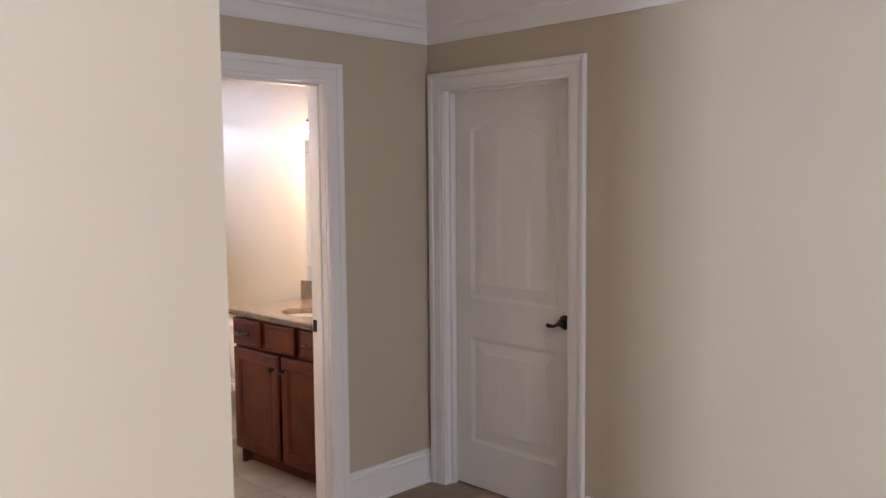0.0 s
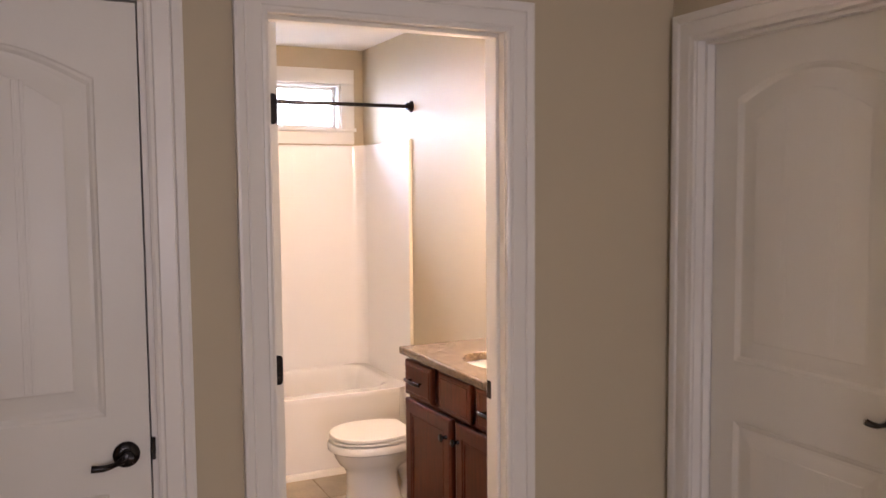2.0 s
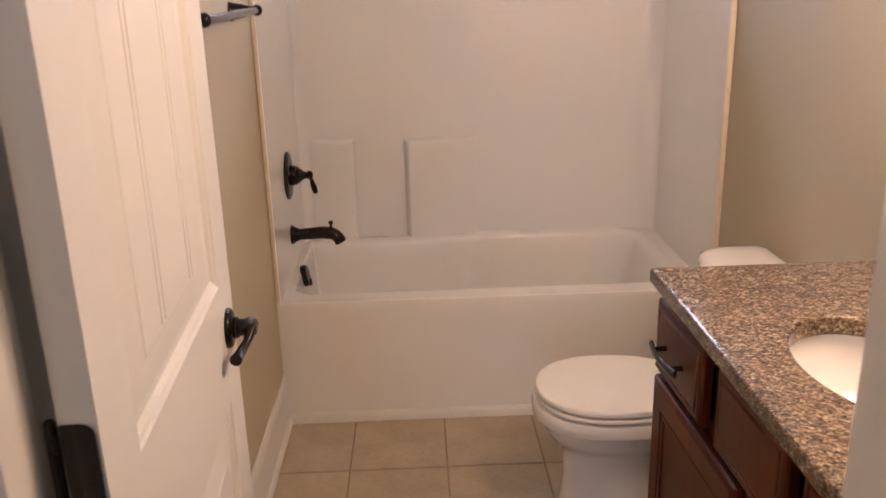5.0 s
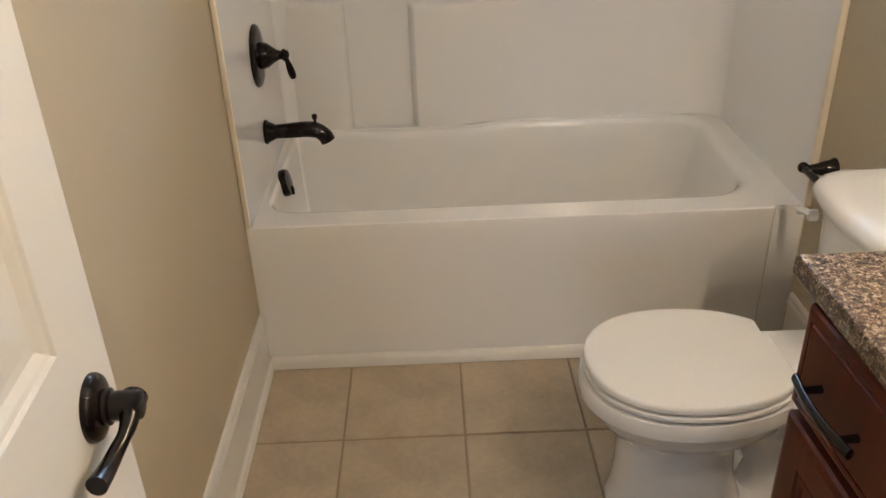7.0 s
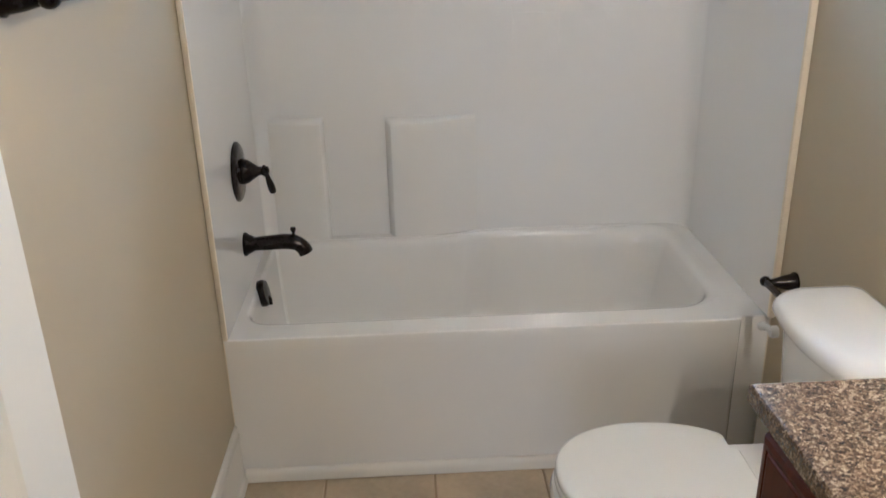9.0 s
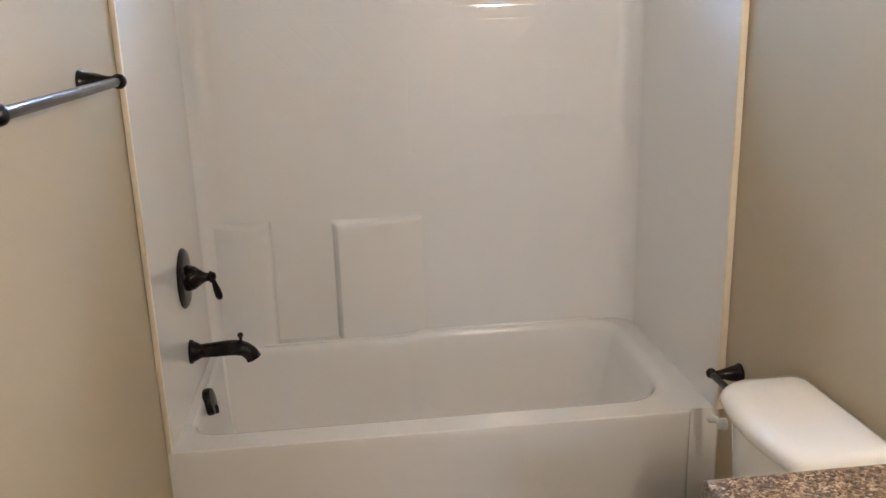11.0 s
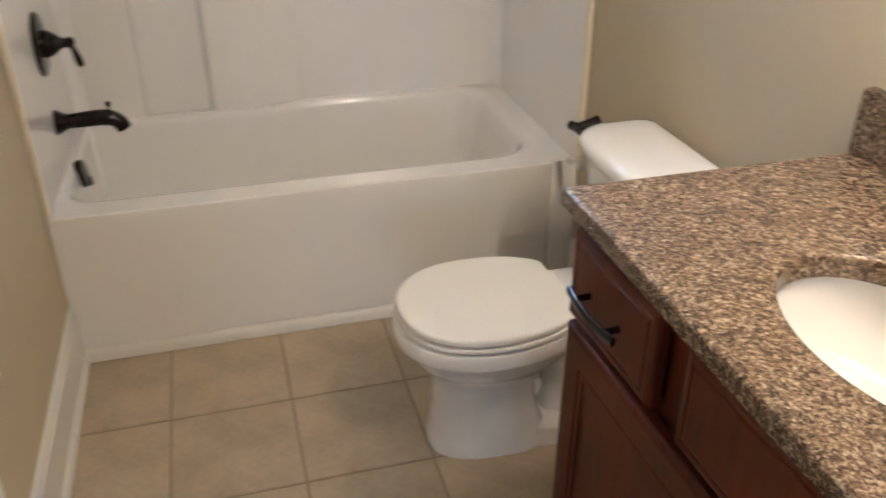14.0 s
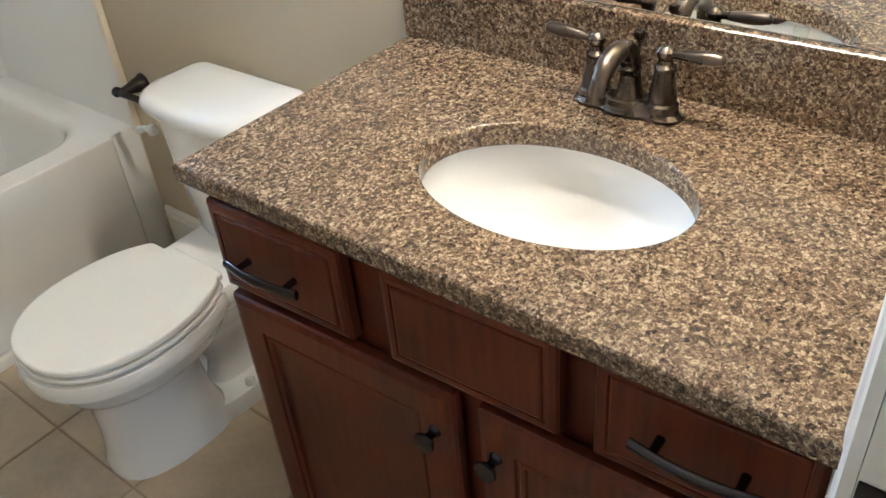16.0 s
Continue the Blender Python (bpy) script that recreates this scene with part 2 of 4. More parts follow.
def boxes(*rows, bevel=0.0):
    bm = bmesh.new()
    for r in rows:
        box(bm, *r, bevel=bevel)
    return bm


def loft(bm, rings, cap0=True, cap1=True, closed=True):
    rows = [[bm.verts.new(p) for p in r] for r in rings]
    for a, b in zip(rows, rows[1:]):
        n = len(a)
        for i in range(n if closed else n - 1):
            j = (i + 1) % n
            bm.faces.new((a[i], a[j], b[j], b[i]))
    if cap0:
        bm.faces.new(rows[0][::-1])
    if cap1:
        bm.faces.new(rows[-1])
    return bm


def lathe(bm, profile, m=Matrix(), n=28, sy=1.0):
    """Turn (radius, height) pairs about local z."""
    rings = [[m @ Vector((r * math.cos(a), sy * r * math.sin(a), h)) for a in (2 * math.pi * i / n for i in range(n))] for r, h in profile]
    return loft(bm, rings)


def tube(bm, points, radii, n=14, flat=1.0):
    """A round bar along points; radii one number or one a point; flat squeezes its section."""
    pts = [Vector(p) for p in points]
    if isinstance(radii, (int, float)):
        radii = [radii] * len(pts)
    up = Vector((0, 0, 1)) if abs((pts[-1] - pts[0]).normalized().z) < 0.9 else Vector((0, 1, 0))
    rings = []
    for i, p in enumerate(pts):
        d = (pts[min(i + 1, len(pts) - 1)] - pts[max(i - 1, 0)]).normalized()
        s = d.cross(up).normalized()
        u = s.cross(d).normalized()
        rings.append([p + radii[i] * (math.cos(a) * s + flat * math.sin(a) * u) for a in (2 * math.pi * k / n for k in range(n))])
    return loft(bm, rings)


def curve(points, n=8):
    """Smooth points through the given ones (Catmull-Rom)."""
    p = [Vector(q) for q in points]
    p = [2 * p[0] - p[1]] + p + [2 * p[-1] - p[-2]]
    out = []
    for i in range(1, len(p) - 2):
        for k in range(n):
            t = k / n
            out.append(0.5 * (2 * p[i] + (p[i + 1] - p[i - 1]) * t + (2 * p[i - 1] - 5 * p[i] + 4 * p[i + 1] - p[i + 2]) * t * t
                              + (3 * p[i] - p[i - 1] - 3 * p[i + 1] + p[i + 2]) * t ** 3))
    return out + [p[-2]]


def rounded(x0, x1, y0, y1, r, n=6):
    """A rectangle's outline with rounded corners; r one radius or four (x1y1, x0y1, x0y0, x1y0)."""
    r = [r] * 4 if isinstance(r, (int, float)) else r
    out = []
    for k, (cx, cy) in enumerate(((x1 - r[0], y1 - r[0]), (x0 + r[1], y1 - r[1]), (x0 + r[2], y0 + r[2]), (x1 - r[3], y0 + r[3]))):
        for i in range(n + 1):
            a = math.pi / 2 * (k + i / n)
            out.append((cx + r[k] * math.cos(a), cy + r[k] * math.sin(a)))
    return out


def run_profile(bm, profile, path):
    """Sweep (out, up) pairs along a plan path of (x, y, outward x, outward y)."""
    rings = [[(x + ox * u, y + oy * u, v) for u, v in profile] for x, y, ox, oy in path]
    return loft(bm, rings)


CASING = ((-0.004, 0.0), (-0.004, 0.010), (0.004, 0.013), (0.012, 0.012), (0.016, 0.016), (0.055, 0.019), (0.060, 0.016), (0.064, 0.022),
          (0.082, 0.026), (0.090, 0.024), (0.090, 0.0))


def casing(name, x0, x1, top, m, parent):
    """A moulded door casing round an opening in a wall's face; local x along the wall, y out of it, z up."""
    bm = bmesh.new()
    rings = [[m @ Vector(p) for p in r] for r in (
        [(x0 - u, v, 0.0) for u, v in CASING], [(x0 - u, v, top + u) for u, v in CASING],
        [(x1 + u, v, top + u) for u, v in CASING], [(x1 + u, v, 0.0) for u, v in CASING])]
    loft(bm, rings)
    return part(name, bm, TRIM, parent)


def panel_door(bm, w, h, th):
    """A door slab with an arched upper panel and a square lower one on both faces; local x along its width, y through it, z up."""
    def outline(x0, x1, z0, z1, rise, inset):
        x0, x1, z0, z1 = x0 + inset, x1 - inset, z0 + inset, z1 - inset
        pts = [(x0, z0), (x1, z0)]
        n = 14 if rise else 1
        for i in range(n + 1):
            t = i / n
            pts.append((x1 + (x0 - x1) * t, z1 + (rise * math.sin(math.pi * t) if rise else 0)))
        return pts
    panels = ((0.105, w - 0.105, 1.00, h - 0.195, 0.080), (0.105, w - 0.105, 0.235, 0.795, 0.0))
    for side in (0, 1):
        y, sgn = (0.0, 1) if side == 0 else (th, -1)
        edges = []
        loops = [[(0, 0), (w, 0), (w, h), (0, h)]] + [outline(*p, 0.0) for p in panels]
        for lp in loops:
            vs = [bm.verts.new((x, y, z)) for x, z in lp]
            edges += [bm.edges.new((vs[i], vs[(i + 1) % len(vs)])) for i in range(len(vs))]
        bmesh.ops.triangle_fill(bm, edges=edges, use_beauty=True)
        for p in panels:
            rings = [[(x, y + sgn * d, z) for x, z in outline(*p, i)] for i, d in ((0.0, 0.0), (0.004, 0.003), (0.010, 0.0045), (0.018, 0.009), (0.028, 0.009), (0.072, 0.004), (0.076, 0.0022))]
            loft(bm, rings, cap0=False)
        for x0, x1, z0, z1, rise in panels:
            for k in (1, 2):
                x = x0 + (x1 - x0) * k / 3
                top = z1 - 0.080 + (rise * math.sin(math.pi * k / 3))
                for dx in (-0.009, 0.009):
                    box(bm, x + dx - 0.005, x + dx + 0.005, min(y + sgn * 0.0010, y + sgn * 0.0040), max(y + sgn * 0.0010, y + sgn * 0.0040), z0 + 0.080, top, bevel=0.0012, seg=1)
    loft(bm, [[(0, 0, 0), (w, 0, 0), (w, 0, h), (0, 0, h)], [(0, th, 0), (w, th, 0), (w, th, h), (0, th, h)]], cap0=False, cap1=False)
    bmesh.ops.remove_doubles(bm, verts=bm.verts, dist=0.0004)
    return bm


def lever_set(m, parent, flip=1):
    """Rosette, neck and curved lever; local y out of the door, local x the way the lever points (times flip)."""
    bm = bmesh.new()
    lathe(bm, [(0.0345, 0), (0.0345, 0.004), (0.032, 0.008), (0.024, 0.011), (0.016, 0.013)], m @ pose(0, 0, 0, -90), 32)
    ros = part("rosette", bm, BRONZE, parent, smooth=True)
    bm = bmesh.new()
    lathe(bm, [(0.016, 0.012), (0.0185, 0.014), (0.0185, 0.018), (0.015, 0.020), (0.0150, 0.044), (0.0140, 0.0475), (0.010, 0.049)], m @ pose(0, 0, 0, -90), 24)
    part("neck", bm, BRONZE, parent, smooth=True)
    bm = bmesh.new()
    pts = curve([m @ Vector((flip * x, y, z)) for x, y, z in ((-0.012, 0.037, 0.000), (0.006, 0.038, -0.001), (0.024, 0.037, -0.010), (0.046, 0.030, -0.019), (0.068, 0.026, -0.022), (0.088, 0.024, -0.020))], 6)
    k = len(pts)
    tube(bm, pts, [0.0135 - 0.0065 * min(i / (k * 0.45), 1) + 0.0035 * max(i / k - 0.45, 0) / 0.55 for i in range(k)], 16, 1.0)
    part("lever", bm, BRONZE, parent, smooth=True)
    return ros


# ---- the setting ----
def structure(name, bm, mat, label, category, smooth=False):
    return solid(name, bm, mat, label, category, kind="structure", smooth=smooth)


CEIL_BATH = 2.489
WALL_X = 1.498                          # the wall behind toilet and vanity
TUB_BACK = 0.767                        # the wall behind the tub
HALL_TOP = 2.62


structure("ground", boxes((-60, 60, -60, 60, -0.6, -0.5)), GROUND, "grassy ground around the house", "ground")
structure("backdrop", boxes((-7, 9, 6.0, 6.1, -0.4, 9.0)), BACKDROP, "plain bright overcast sky outside the bathroom window", "backdrop")
structure("wall_bath_left", boxes((-0.12, 0.0, -1.98, 0.887, -0.1, CEIL_BATH)), WALL, "beige painted bathroom side wall", "wall")
structure("wall_bath_right", boxes((WALL_X, 1.66, -1.98, 0.887, -0.1, CEIL_BATH)), WALL, "beige painted bathroom wall behind toilet and vanity", "wall")
structure("wall_bath_window", boxes((0.0, 0.09, TUB_BACK, 0.887, -0.1, CEIL_BATH), (1.34, WALL_X, TUB_BACK, 0.887, -0.1, CEIL_BATH),
                                    (0.09, 1.34, TUB_BACK, 0.887, -0.1, 1.987), (0.09, 1.34, TUB_BACK, 0.887, 2.267, CEIL_BATH)), WALL,
          "beige painted wall above the tub with a narrow high window", "wall")
structure("wall_bath_door", boxes((-1.42, -0.949, -2.10, -1.98, -0.1, HALL_TOP), (-0.178, 0.130, -2.10, -1.98, -0.1, HALL_TOP), (0.909, 1.68, -2.10, -1.98, -0.1, HALL_TOP),
                                  (-0.949, -0.178, -2.10, -1.98, 2.101, HALL_TOP), (0.130, 0.909, -2.10, -1.98, 2.101, HALL_TOP)), WALL,
          "beige painted hall wall with two door openings", "wall")
structure("wall_hall_right", boxes((1.573, 1.68, -2.205, -2.10, -0.1, HALL_TOP), (1.573, 1.68, -3.027, -2.205, 2.101, HALL_TOP), (1.573, 1.68, -10.12, -3.027, -0.1, HALL_TOP)), WALL,
          "beige painted hall wall with a closed door near the corner", "wall")
structure("wall_hall_corner", boxes((-3.6, -0.79, -4.06, -3.94, -0.1, HALL_TOP)), WALL, "beige painted wall that ends in an outside corner", "wall")
structure("wall_hall_left", boxes((-1.42, -1.30, -3.94, -2.10, -0.1, HALL_TOP)), WALL, "beige painted hall end wall", "wall")
# the opening here only holds the added fill lamp
structure("wall_room_back", boxes((-3.72, -1.80, -10.12, -10.0, -0.1, HALL_TOP), (0.0, 1.573, -10.12, -10.0, -0.1, HALL_TOP), (-1.80, 0.0, -10.12, -10.0, -0.1, 0.70), (-1.80, 0.0, -10.12, -10.0, 2.20, HALL_TOP)), WALL, "unseen beige painted room wall with a window opening", "wall")
structure("wall_room_left", boxes((-3.72, -3.6, -10.0, -5.02, -0.1, HALL_TOP), (-3.72, -3.6, -4.44, -3.94, -0.1, HALL_TOP), (-3.72, -3.6, -5.02, -4.44, -0.1, 0.70),
                                  (-3.72, -3.6, -5.02, -4.44, 2.20, HALL_TOP)), WALL, "unseen beige painted room wall with a window opening", "wall")
structure("ceiling_bath", boxes((-0.12, 1.66, -1.98, 0.887, CEIL_BATH, 2.61)), CEILING, "white painted bathroom ceiling", "ceiling")
structure("ceiling_hall", boxes((-3.72, 1.68, -10.12, -2.10, HALL_TOP, 2.74)), CEILING, "white painted hall ceiling", "ceiling")
structure("floor_hall", boxes((-3.72, 1.68, -10.12, -2.06, -0.12, 0.0)), CARPET, "tan carpet of hall and room", "floor")
floor_bath = structure("floor_bath", boxes((-0.12, 1.66, -2.06, 0.887, -0.12, -0.003)), GROUT, "beige ceramic tile floor with tan grout", "floor")

CROWN = ((0.0, 2.352), (0.012, 2.352), (0.016, 2.367), (0.016, 2.427), (0.024, 2.432), (0.026, 2.447), (0.045, 2.467), (0.062, 2.497), (0.090, 2.537), (0.098, 2.557), (0.112, 2.562),
         (0.115, 2.58), (0.130, 2.585), (0.130, 2.642), (0.0, 2.642))
bm = bmesh.new()
run_profile(bm, [(u, v - 0.022) for u, v in CROWN], [(-1.30, -2.10, 0, -1), (1.573, -2.10, -1, -1), (1.573, -10.0, -1, 0)])
structure("crown_moulding", bm, TRIM, "white stepped crown moulding along the hall walls", "moulding")
BASE = ((0.0, 0.0), (0.022, 0.0), (0.0215, 0.009), (0.018, 0.017), (0.012, 0.019), (0.0095, 0.021), (0.0095, 0.138), (0.0125, 0.143), (0.0125, 0.152), (0.008, 0.160), (0.010, 0.168), (0.008, 0.177), (0.004, 0.181), (0.0, 0.181))


def baseboard(label, *path):
    bm = bmesh.new()
    run_profile(bm, BASE, path)
    return structure("baseboard", bm, TRIM, label, "baseboard")


baseboard("white baseboard in the hall corner", (0.993, -2.10, 0, -1), (1.573, -2.10, -1, -1), (1.573, -2.118, -1, 0))
baseboard("white baseboard along the hall wall", (1.573, -3.120, -1, 0), (1.573, -10.0, -1, 0))
baseboard("white baseboard between two door casings", (-0.081, -2.10, 0, -1), (0.044, -2.10, 0, -1))
baseboard("white baseboard along the wall end", (-3.6, -4.06, 0, -1), (-0.79, -4.06, 1, -1), (-0.79, -3.94, 1, 0))
baseboard("white baseboard along the bathroom wall beside the tub", (0.0, -1.98, 1, 0), (0.0, -0.002, 1, 0))
baseboard("white baseboard behind the toilet", (WALL_X, -0.002, -1, 0), (WALL_X, -1.07, -1, 0))
bm = bmesh.new()
run_profile(bm, ((0.0, -0.003), (0.0, 0.033), (0.006, 0.032), (0.012, 0.027), (0.016, 0.018), (0.018, -0.003)), [(0.016, 0.0, 0, -1), (1.40, 0.0, 0, -1)])
structure("trim", bm, TRIM, "white quarter-round strip at the foot of the tub", "trim", smooth=True)


def tile_floor():
    """Square tiles with rounded edges on the bathroom floor; whole tiles share one mesh."""
    xs = [0.245 + 0.311 * k for k in range(-1, 5)]
    ys = [-0.0185 - 0.3135 * k for k in range(0, 7)]
    shared = {}
    for x in xs:
        for y in ys:
            x0, x1, y0, y1 = max(x, 0.004) + 0.003, min(x + 0.311, 1.496) - 0.003, max(y - 0.3135, -2.05) + 0.003, y - 0.003
            if x1 - x0 < 0.02 or y1 - y0 < 0.02:
                continue
            key = (round(x1 - x0, 3), round(y1 - y0, 3))
            if key not in shared:
                w, d = key[0] / 2, key[1] / 2
                bm = bmesh.new()
                rings = [[(sx * (w - i), sy * (d - i), z) for sx, sy in ((1, 1), (-1, 1), (-1, -1), (1, -1))] for i, z in ((0, -0.006), (0, -0.0015), (0.002, 0.0))]
                loft(bm, rings, cap0=False)
                shared[key] = mesh(bm, "tile", TILE)
            ob = new("tile", shared[key])
            ob.location = ((x0 + x1) / 2, (y0 + y1) / 2, 0)
            ob.parent = floor_bath


# ---- window over the tub ----
window = thing("window_1", "narrow white-framed window high above the tub, bright outside", "window", kind="structure")
part("casing", boxes((0.001, 0.088, 0.749, TUB_BACK, 1.9875, 2.267), bevel=0.003), TRIM, window)
part("casing", boxes((1.342, 1.430, 0.749, TUB_BACK, 1.9875, 2.267), bevel=0.003), TRIM, window)
part("head_casing", boxes((0.001, 1.430, 0.747, TUB_BACK, 2.268, 2.360), bevel=0.003), TRIM, window)
part("window_sill", boxes((0.001, 1.438, 0.729, 0.829, 1.965, 1.987), bevel=0.005), TRIM, window)
part("apron", boxes((0.001, 1.428, 0.751, TUB_BACK, 1.8845, 1.9645), bevel=0.003), TRIM, window)
part("jamb", boxes((0.0905, 0.102, 0.769, 0.867, 1.9875, 2.266), (1.328, 1.3395, 0.769, 0.867, 1.9875, 2.266), (0.102, 1.328, 0.769, 0.867, 2.255, 2.266)), TRIM, window)
part("window_frame", boxes((0.103, 0.124, 0.8295, 0.867, 1.9875, 2.254), (1.306, 1.327, 0.8295, 0.867, 1.9875, 2.254),
                           (0.124, 1.306, 0.8295, 0.867, 2.234, 2.254), (0.124, 1.306, 0.8295, 0.867, 1.9875, 2.008), bevel=0.004), TRIM, window, "white vinyl sash")
pane = part("pane", boxes((0.125, 1.305, 0.845, 0.851, 2.009, 2.233)), GLASS, window)
pane.visible_shadow = False

room_window = thing("window_2", "white-framed room window letting in daylight", "window", kind="structure")
part("window_frame", boxes((-3.70, -3.64, -5.02, -4.96, 0.70, 2.20), (-3.70, -3.64, -4.50, -4.44, 0.70, 2.20), (-3.70, -3.64, -4.96, -4.50, 0.70, 0.76),
                           (-3.70, -3.64, -4.96, -4.50, 2.14, 2.20), (-3.69, -3.65, -4.96, -4.50, 1.43, 1.47)), TRIM, room_window)
pane = part("pane", boxes((-3.672, -3.668, -4.95, -4.51, 0.77, 2.13)), GLASS, room_window)
pane.visible_shadow = False
# unseen window, added to give the hall fill lamp an opening
added_window = thing("window_3_added", "unseen white-framed window added behind the hall fill lamp", "window", kind="structure")
part("window_frame", boxes((-1.80, -1.74, -10.09, -10.03, 0.70, 2.20), (-0.06, 0.0, -10.09, -10.03, 0.70, 2.20), (-1.74, -0.06, -10.09, -10.03, 0.70, 0.76),
                           (-1.74, -0.06, -10.09, -10.03, 2.14, 2.20), (-0.92, -0.88, -10.08, -10.04, 0.76, 2.14)), TRIM, added_window)
for x0, x1 in ((-1.73, -0.93), (-0.87, -0.07)):
    pane = part("pane", boxes((x0, x1, -10.064, -10.058, 0.77, 2.13)), GLASS, added_window)
    pane.visible_shadow = False


# ---- doors ----
def jamb_set(name, x0, x1, top, depth, m, parent, stop):
    """Side and head jambs with a stop bead; local x along the wall, y into the wall, z up."""
    for a, b, c, d in ((x0, x0 + 0.015, 0.0, top), (x1 - 0.015, x1, 0.0, top), (x0 + 0.015, x1 - 0.015, top - 0.015, top)):
        bm = boxes((a, b, 0.001, depth - 0.001, c, d))
        bm.transform(m)
        part(name, bm, TRIM, parent)
    s0, s1 = stop
    for a, b, c, d in ((x0 + 0.015, x0 + 0.027, 0.0, top - 0.027), (x1 - 0.027, x1 - 0.015, 0.0, top - 0.027), (x0 + 0.015, x1 - 0.015, top - 0.027, top - 0.015)):
        bm = boxes((a, b, s0, s1, c, d), bevel=0.002)
        bm.transform(m)
        part("door_stop", bm, TRIM, parent)


def hinge_on(bm_m, parent, z, h=0.089, w=0.033):
    """A leaf with round corners, and its knuckle."""
    bm = bmesh.new()
    ring = rounded(0.002, w, -h / 2, h / 2, (0.012, 0.002, 0.002, 0.012), 5)
    loft(bm, [[bm_m @ Vector((x, -0.0006 - t, z + y)) for x, y in ring] for t in (0.0, 0.0022)])
    hg = part("hinge", bm, BRONZE, parent, "dark bronze hinge leaf with rounded corners")
    bm = bmesh.new()
    lathe(bm, [(0.004, -h / 2 - 0.006), (0.006, -h / 2 - 0.003), (0.006, h / 2 + 0.003), (0.004, h / 2 + 0.006)], bm_m @ pose(-0.005, -0.003, z), 14)
    k = part("knuckle", bm, BRONZE, hg, smooth=True)
    return hg


# bathroom door, open along the side wall
bath_door = thing("door_1", "open white two-panel bathroom door with dark bronze lever", "door", kind="structure")
bm = bmesh.new()
panel_door(bm, 0.712, 2.070, 0.035)
BD = pose(0.200, -1.977, 0.012, 0, 0, 93.3)
bm.transform(BD)
slab = part("slab", bm, DOOR, bath_door, "white arched two-panel slab")
lever_set(BD @ pose(0.645, 0, 0.912, 0, 0, 180), bath_door, 1)
lever_set(BD @ pose(0.645, 0.035, 0.912), bath_door, -1)
for z in (0.30, 1.062, 1.834):
    hinge_on(pose(0.164, -1.978, 0), bath_door, z)
bath_frame = thing("door_frame", "white moulded casing and jambs of the bathroom doorway", "door frame", kind="structure")
casing("casing", 0.138, 0.901, 2.088, pose(0, -2.10, 0, 0, 0, 0) @ Matrix.Diagonal((1, -1, 1, 1)), bath_frame)
casing("casing", 0.138, 0.901, 2.088, pose(0, -1.98, 0), bath_frame)
jamb_set("jamb", 0.130, 0.909, 2.101, 0.12, pose(0, -2.10, 0), bath_frame, (0.035, 0.075))
bm = bmesh.new()
box(bm, 0.8905, 0.8945, -2.022, -1.982, 0.895, 0.955, bevel=0.001)
part("strike_plate", bm, BRONZE, bath_frame, "dark bronze strike plate on the jamb")
structure("threshold", boxes((0.146, 0.893, -2.085, -2.04, -0.002, 0.009), bevel=0.003), BOARD, "low wooden strip between carpet and tile", "threshold")

# closet door beside it, closed, flush with the hall
closet_door = thing("door_2", "closed white arched two-panel closet door with bronze lever", "door", kind="structure")
bm = bmesh.new()
panel_door(bm, 0.733, 2.068, 0.035)
bm.transform(pose(-0.931, -2.094, 0.012))
part("slab", bm, DOOR, closet_door)
lever_set(pose(-0.258, -2.094, 0.906, 0, 0, 180), closet_door, 1)
part("latch_plate", boxes((-0.195, -0.185, -2.106, -2.086, 0.885, 0.945), bevel=0.001), BRONZE, closet_door)
closet_frame = thing("door_frame", "white moulded casing of the closet door", "door frame", kind="structure")
casing("casing", -0.942, -0.175, 2.088, pose(0, -2.10, 0) @ Matrix.Diagonal((1, -1, 1, 1)), closet_frame)
jamb_set("jamb", -0.949, -0.178, 2.101, 0.12, pose(0, -2.10, 0), closet_frame, (0.044, 0.084))
structure("wall_closet_back", boxes((-0.97, -0.17, -1.975, -1.95, 0.0, 2.14)), WALL, "closet back behind the closed door", "wall")

# side door in the corner, closed, set deep in its jamb
side_door = thing("door_3", "closed white arched two-panel door set deep in its jamb", "door", kind="structure")
bm = bmesh.new()
panel_door(bm, 0.777, 2.068, 0.035)
bm.transform(pose(1.678, -3.0095, 0.012, 0, 0, 90))
part("slab", bm, DOOR, side_door)
lever_set(pose(1.643, -2.945, 0.955, 0, 0, 90), side_door, 1)
side_frame = thing("door_frame", "white moulded casing and jambs of the corner door", "door frame", kind="structure")
casing("casing", -3.020, -2.212, 2.088, pose(1.573, 0, 0, 0, 0, 90), side_frame)
jamb_set("jamb", -3.027, -2.205, 2.101, 0.107, pose(1.573, 0, 0, 0, 0, 90) @ Matrix.Diagonal((1, -1, 1, 1)), side_frame, (0.034, 0.069))
structure("wall_side_room", boxes((1.685, 1.72, -3.06, -2.20, 0.0, 2.14)), WALL, "wall closing the space behind the corner door", "wall")


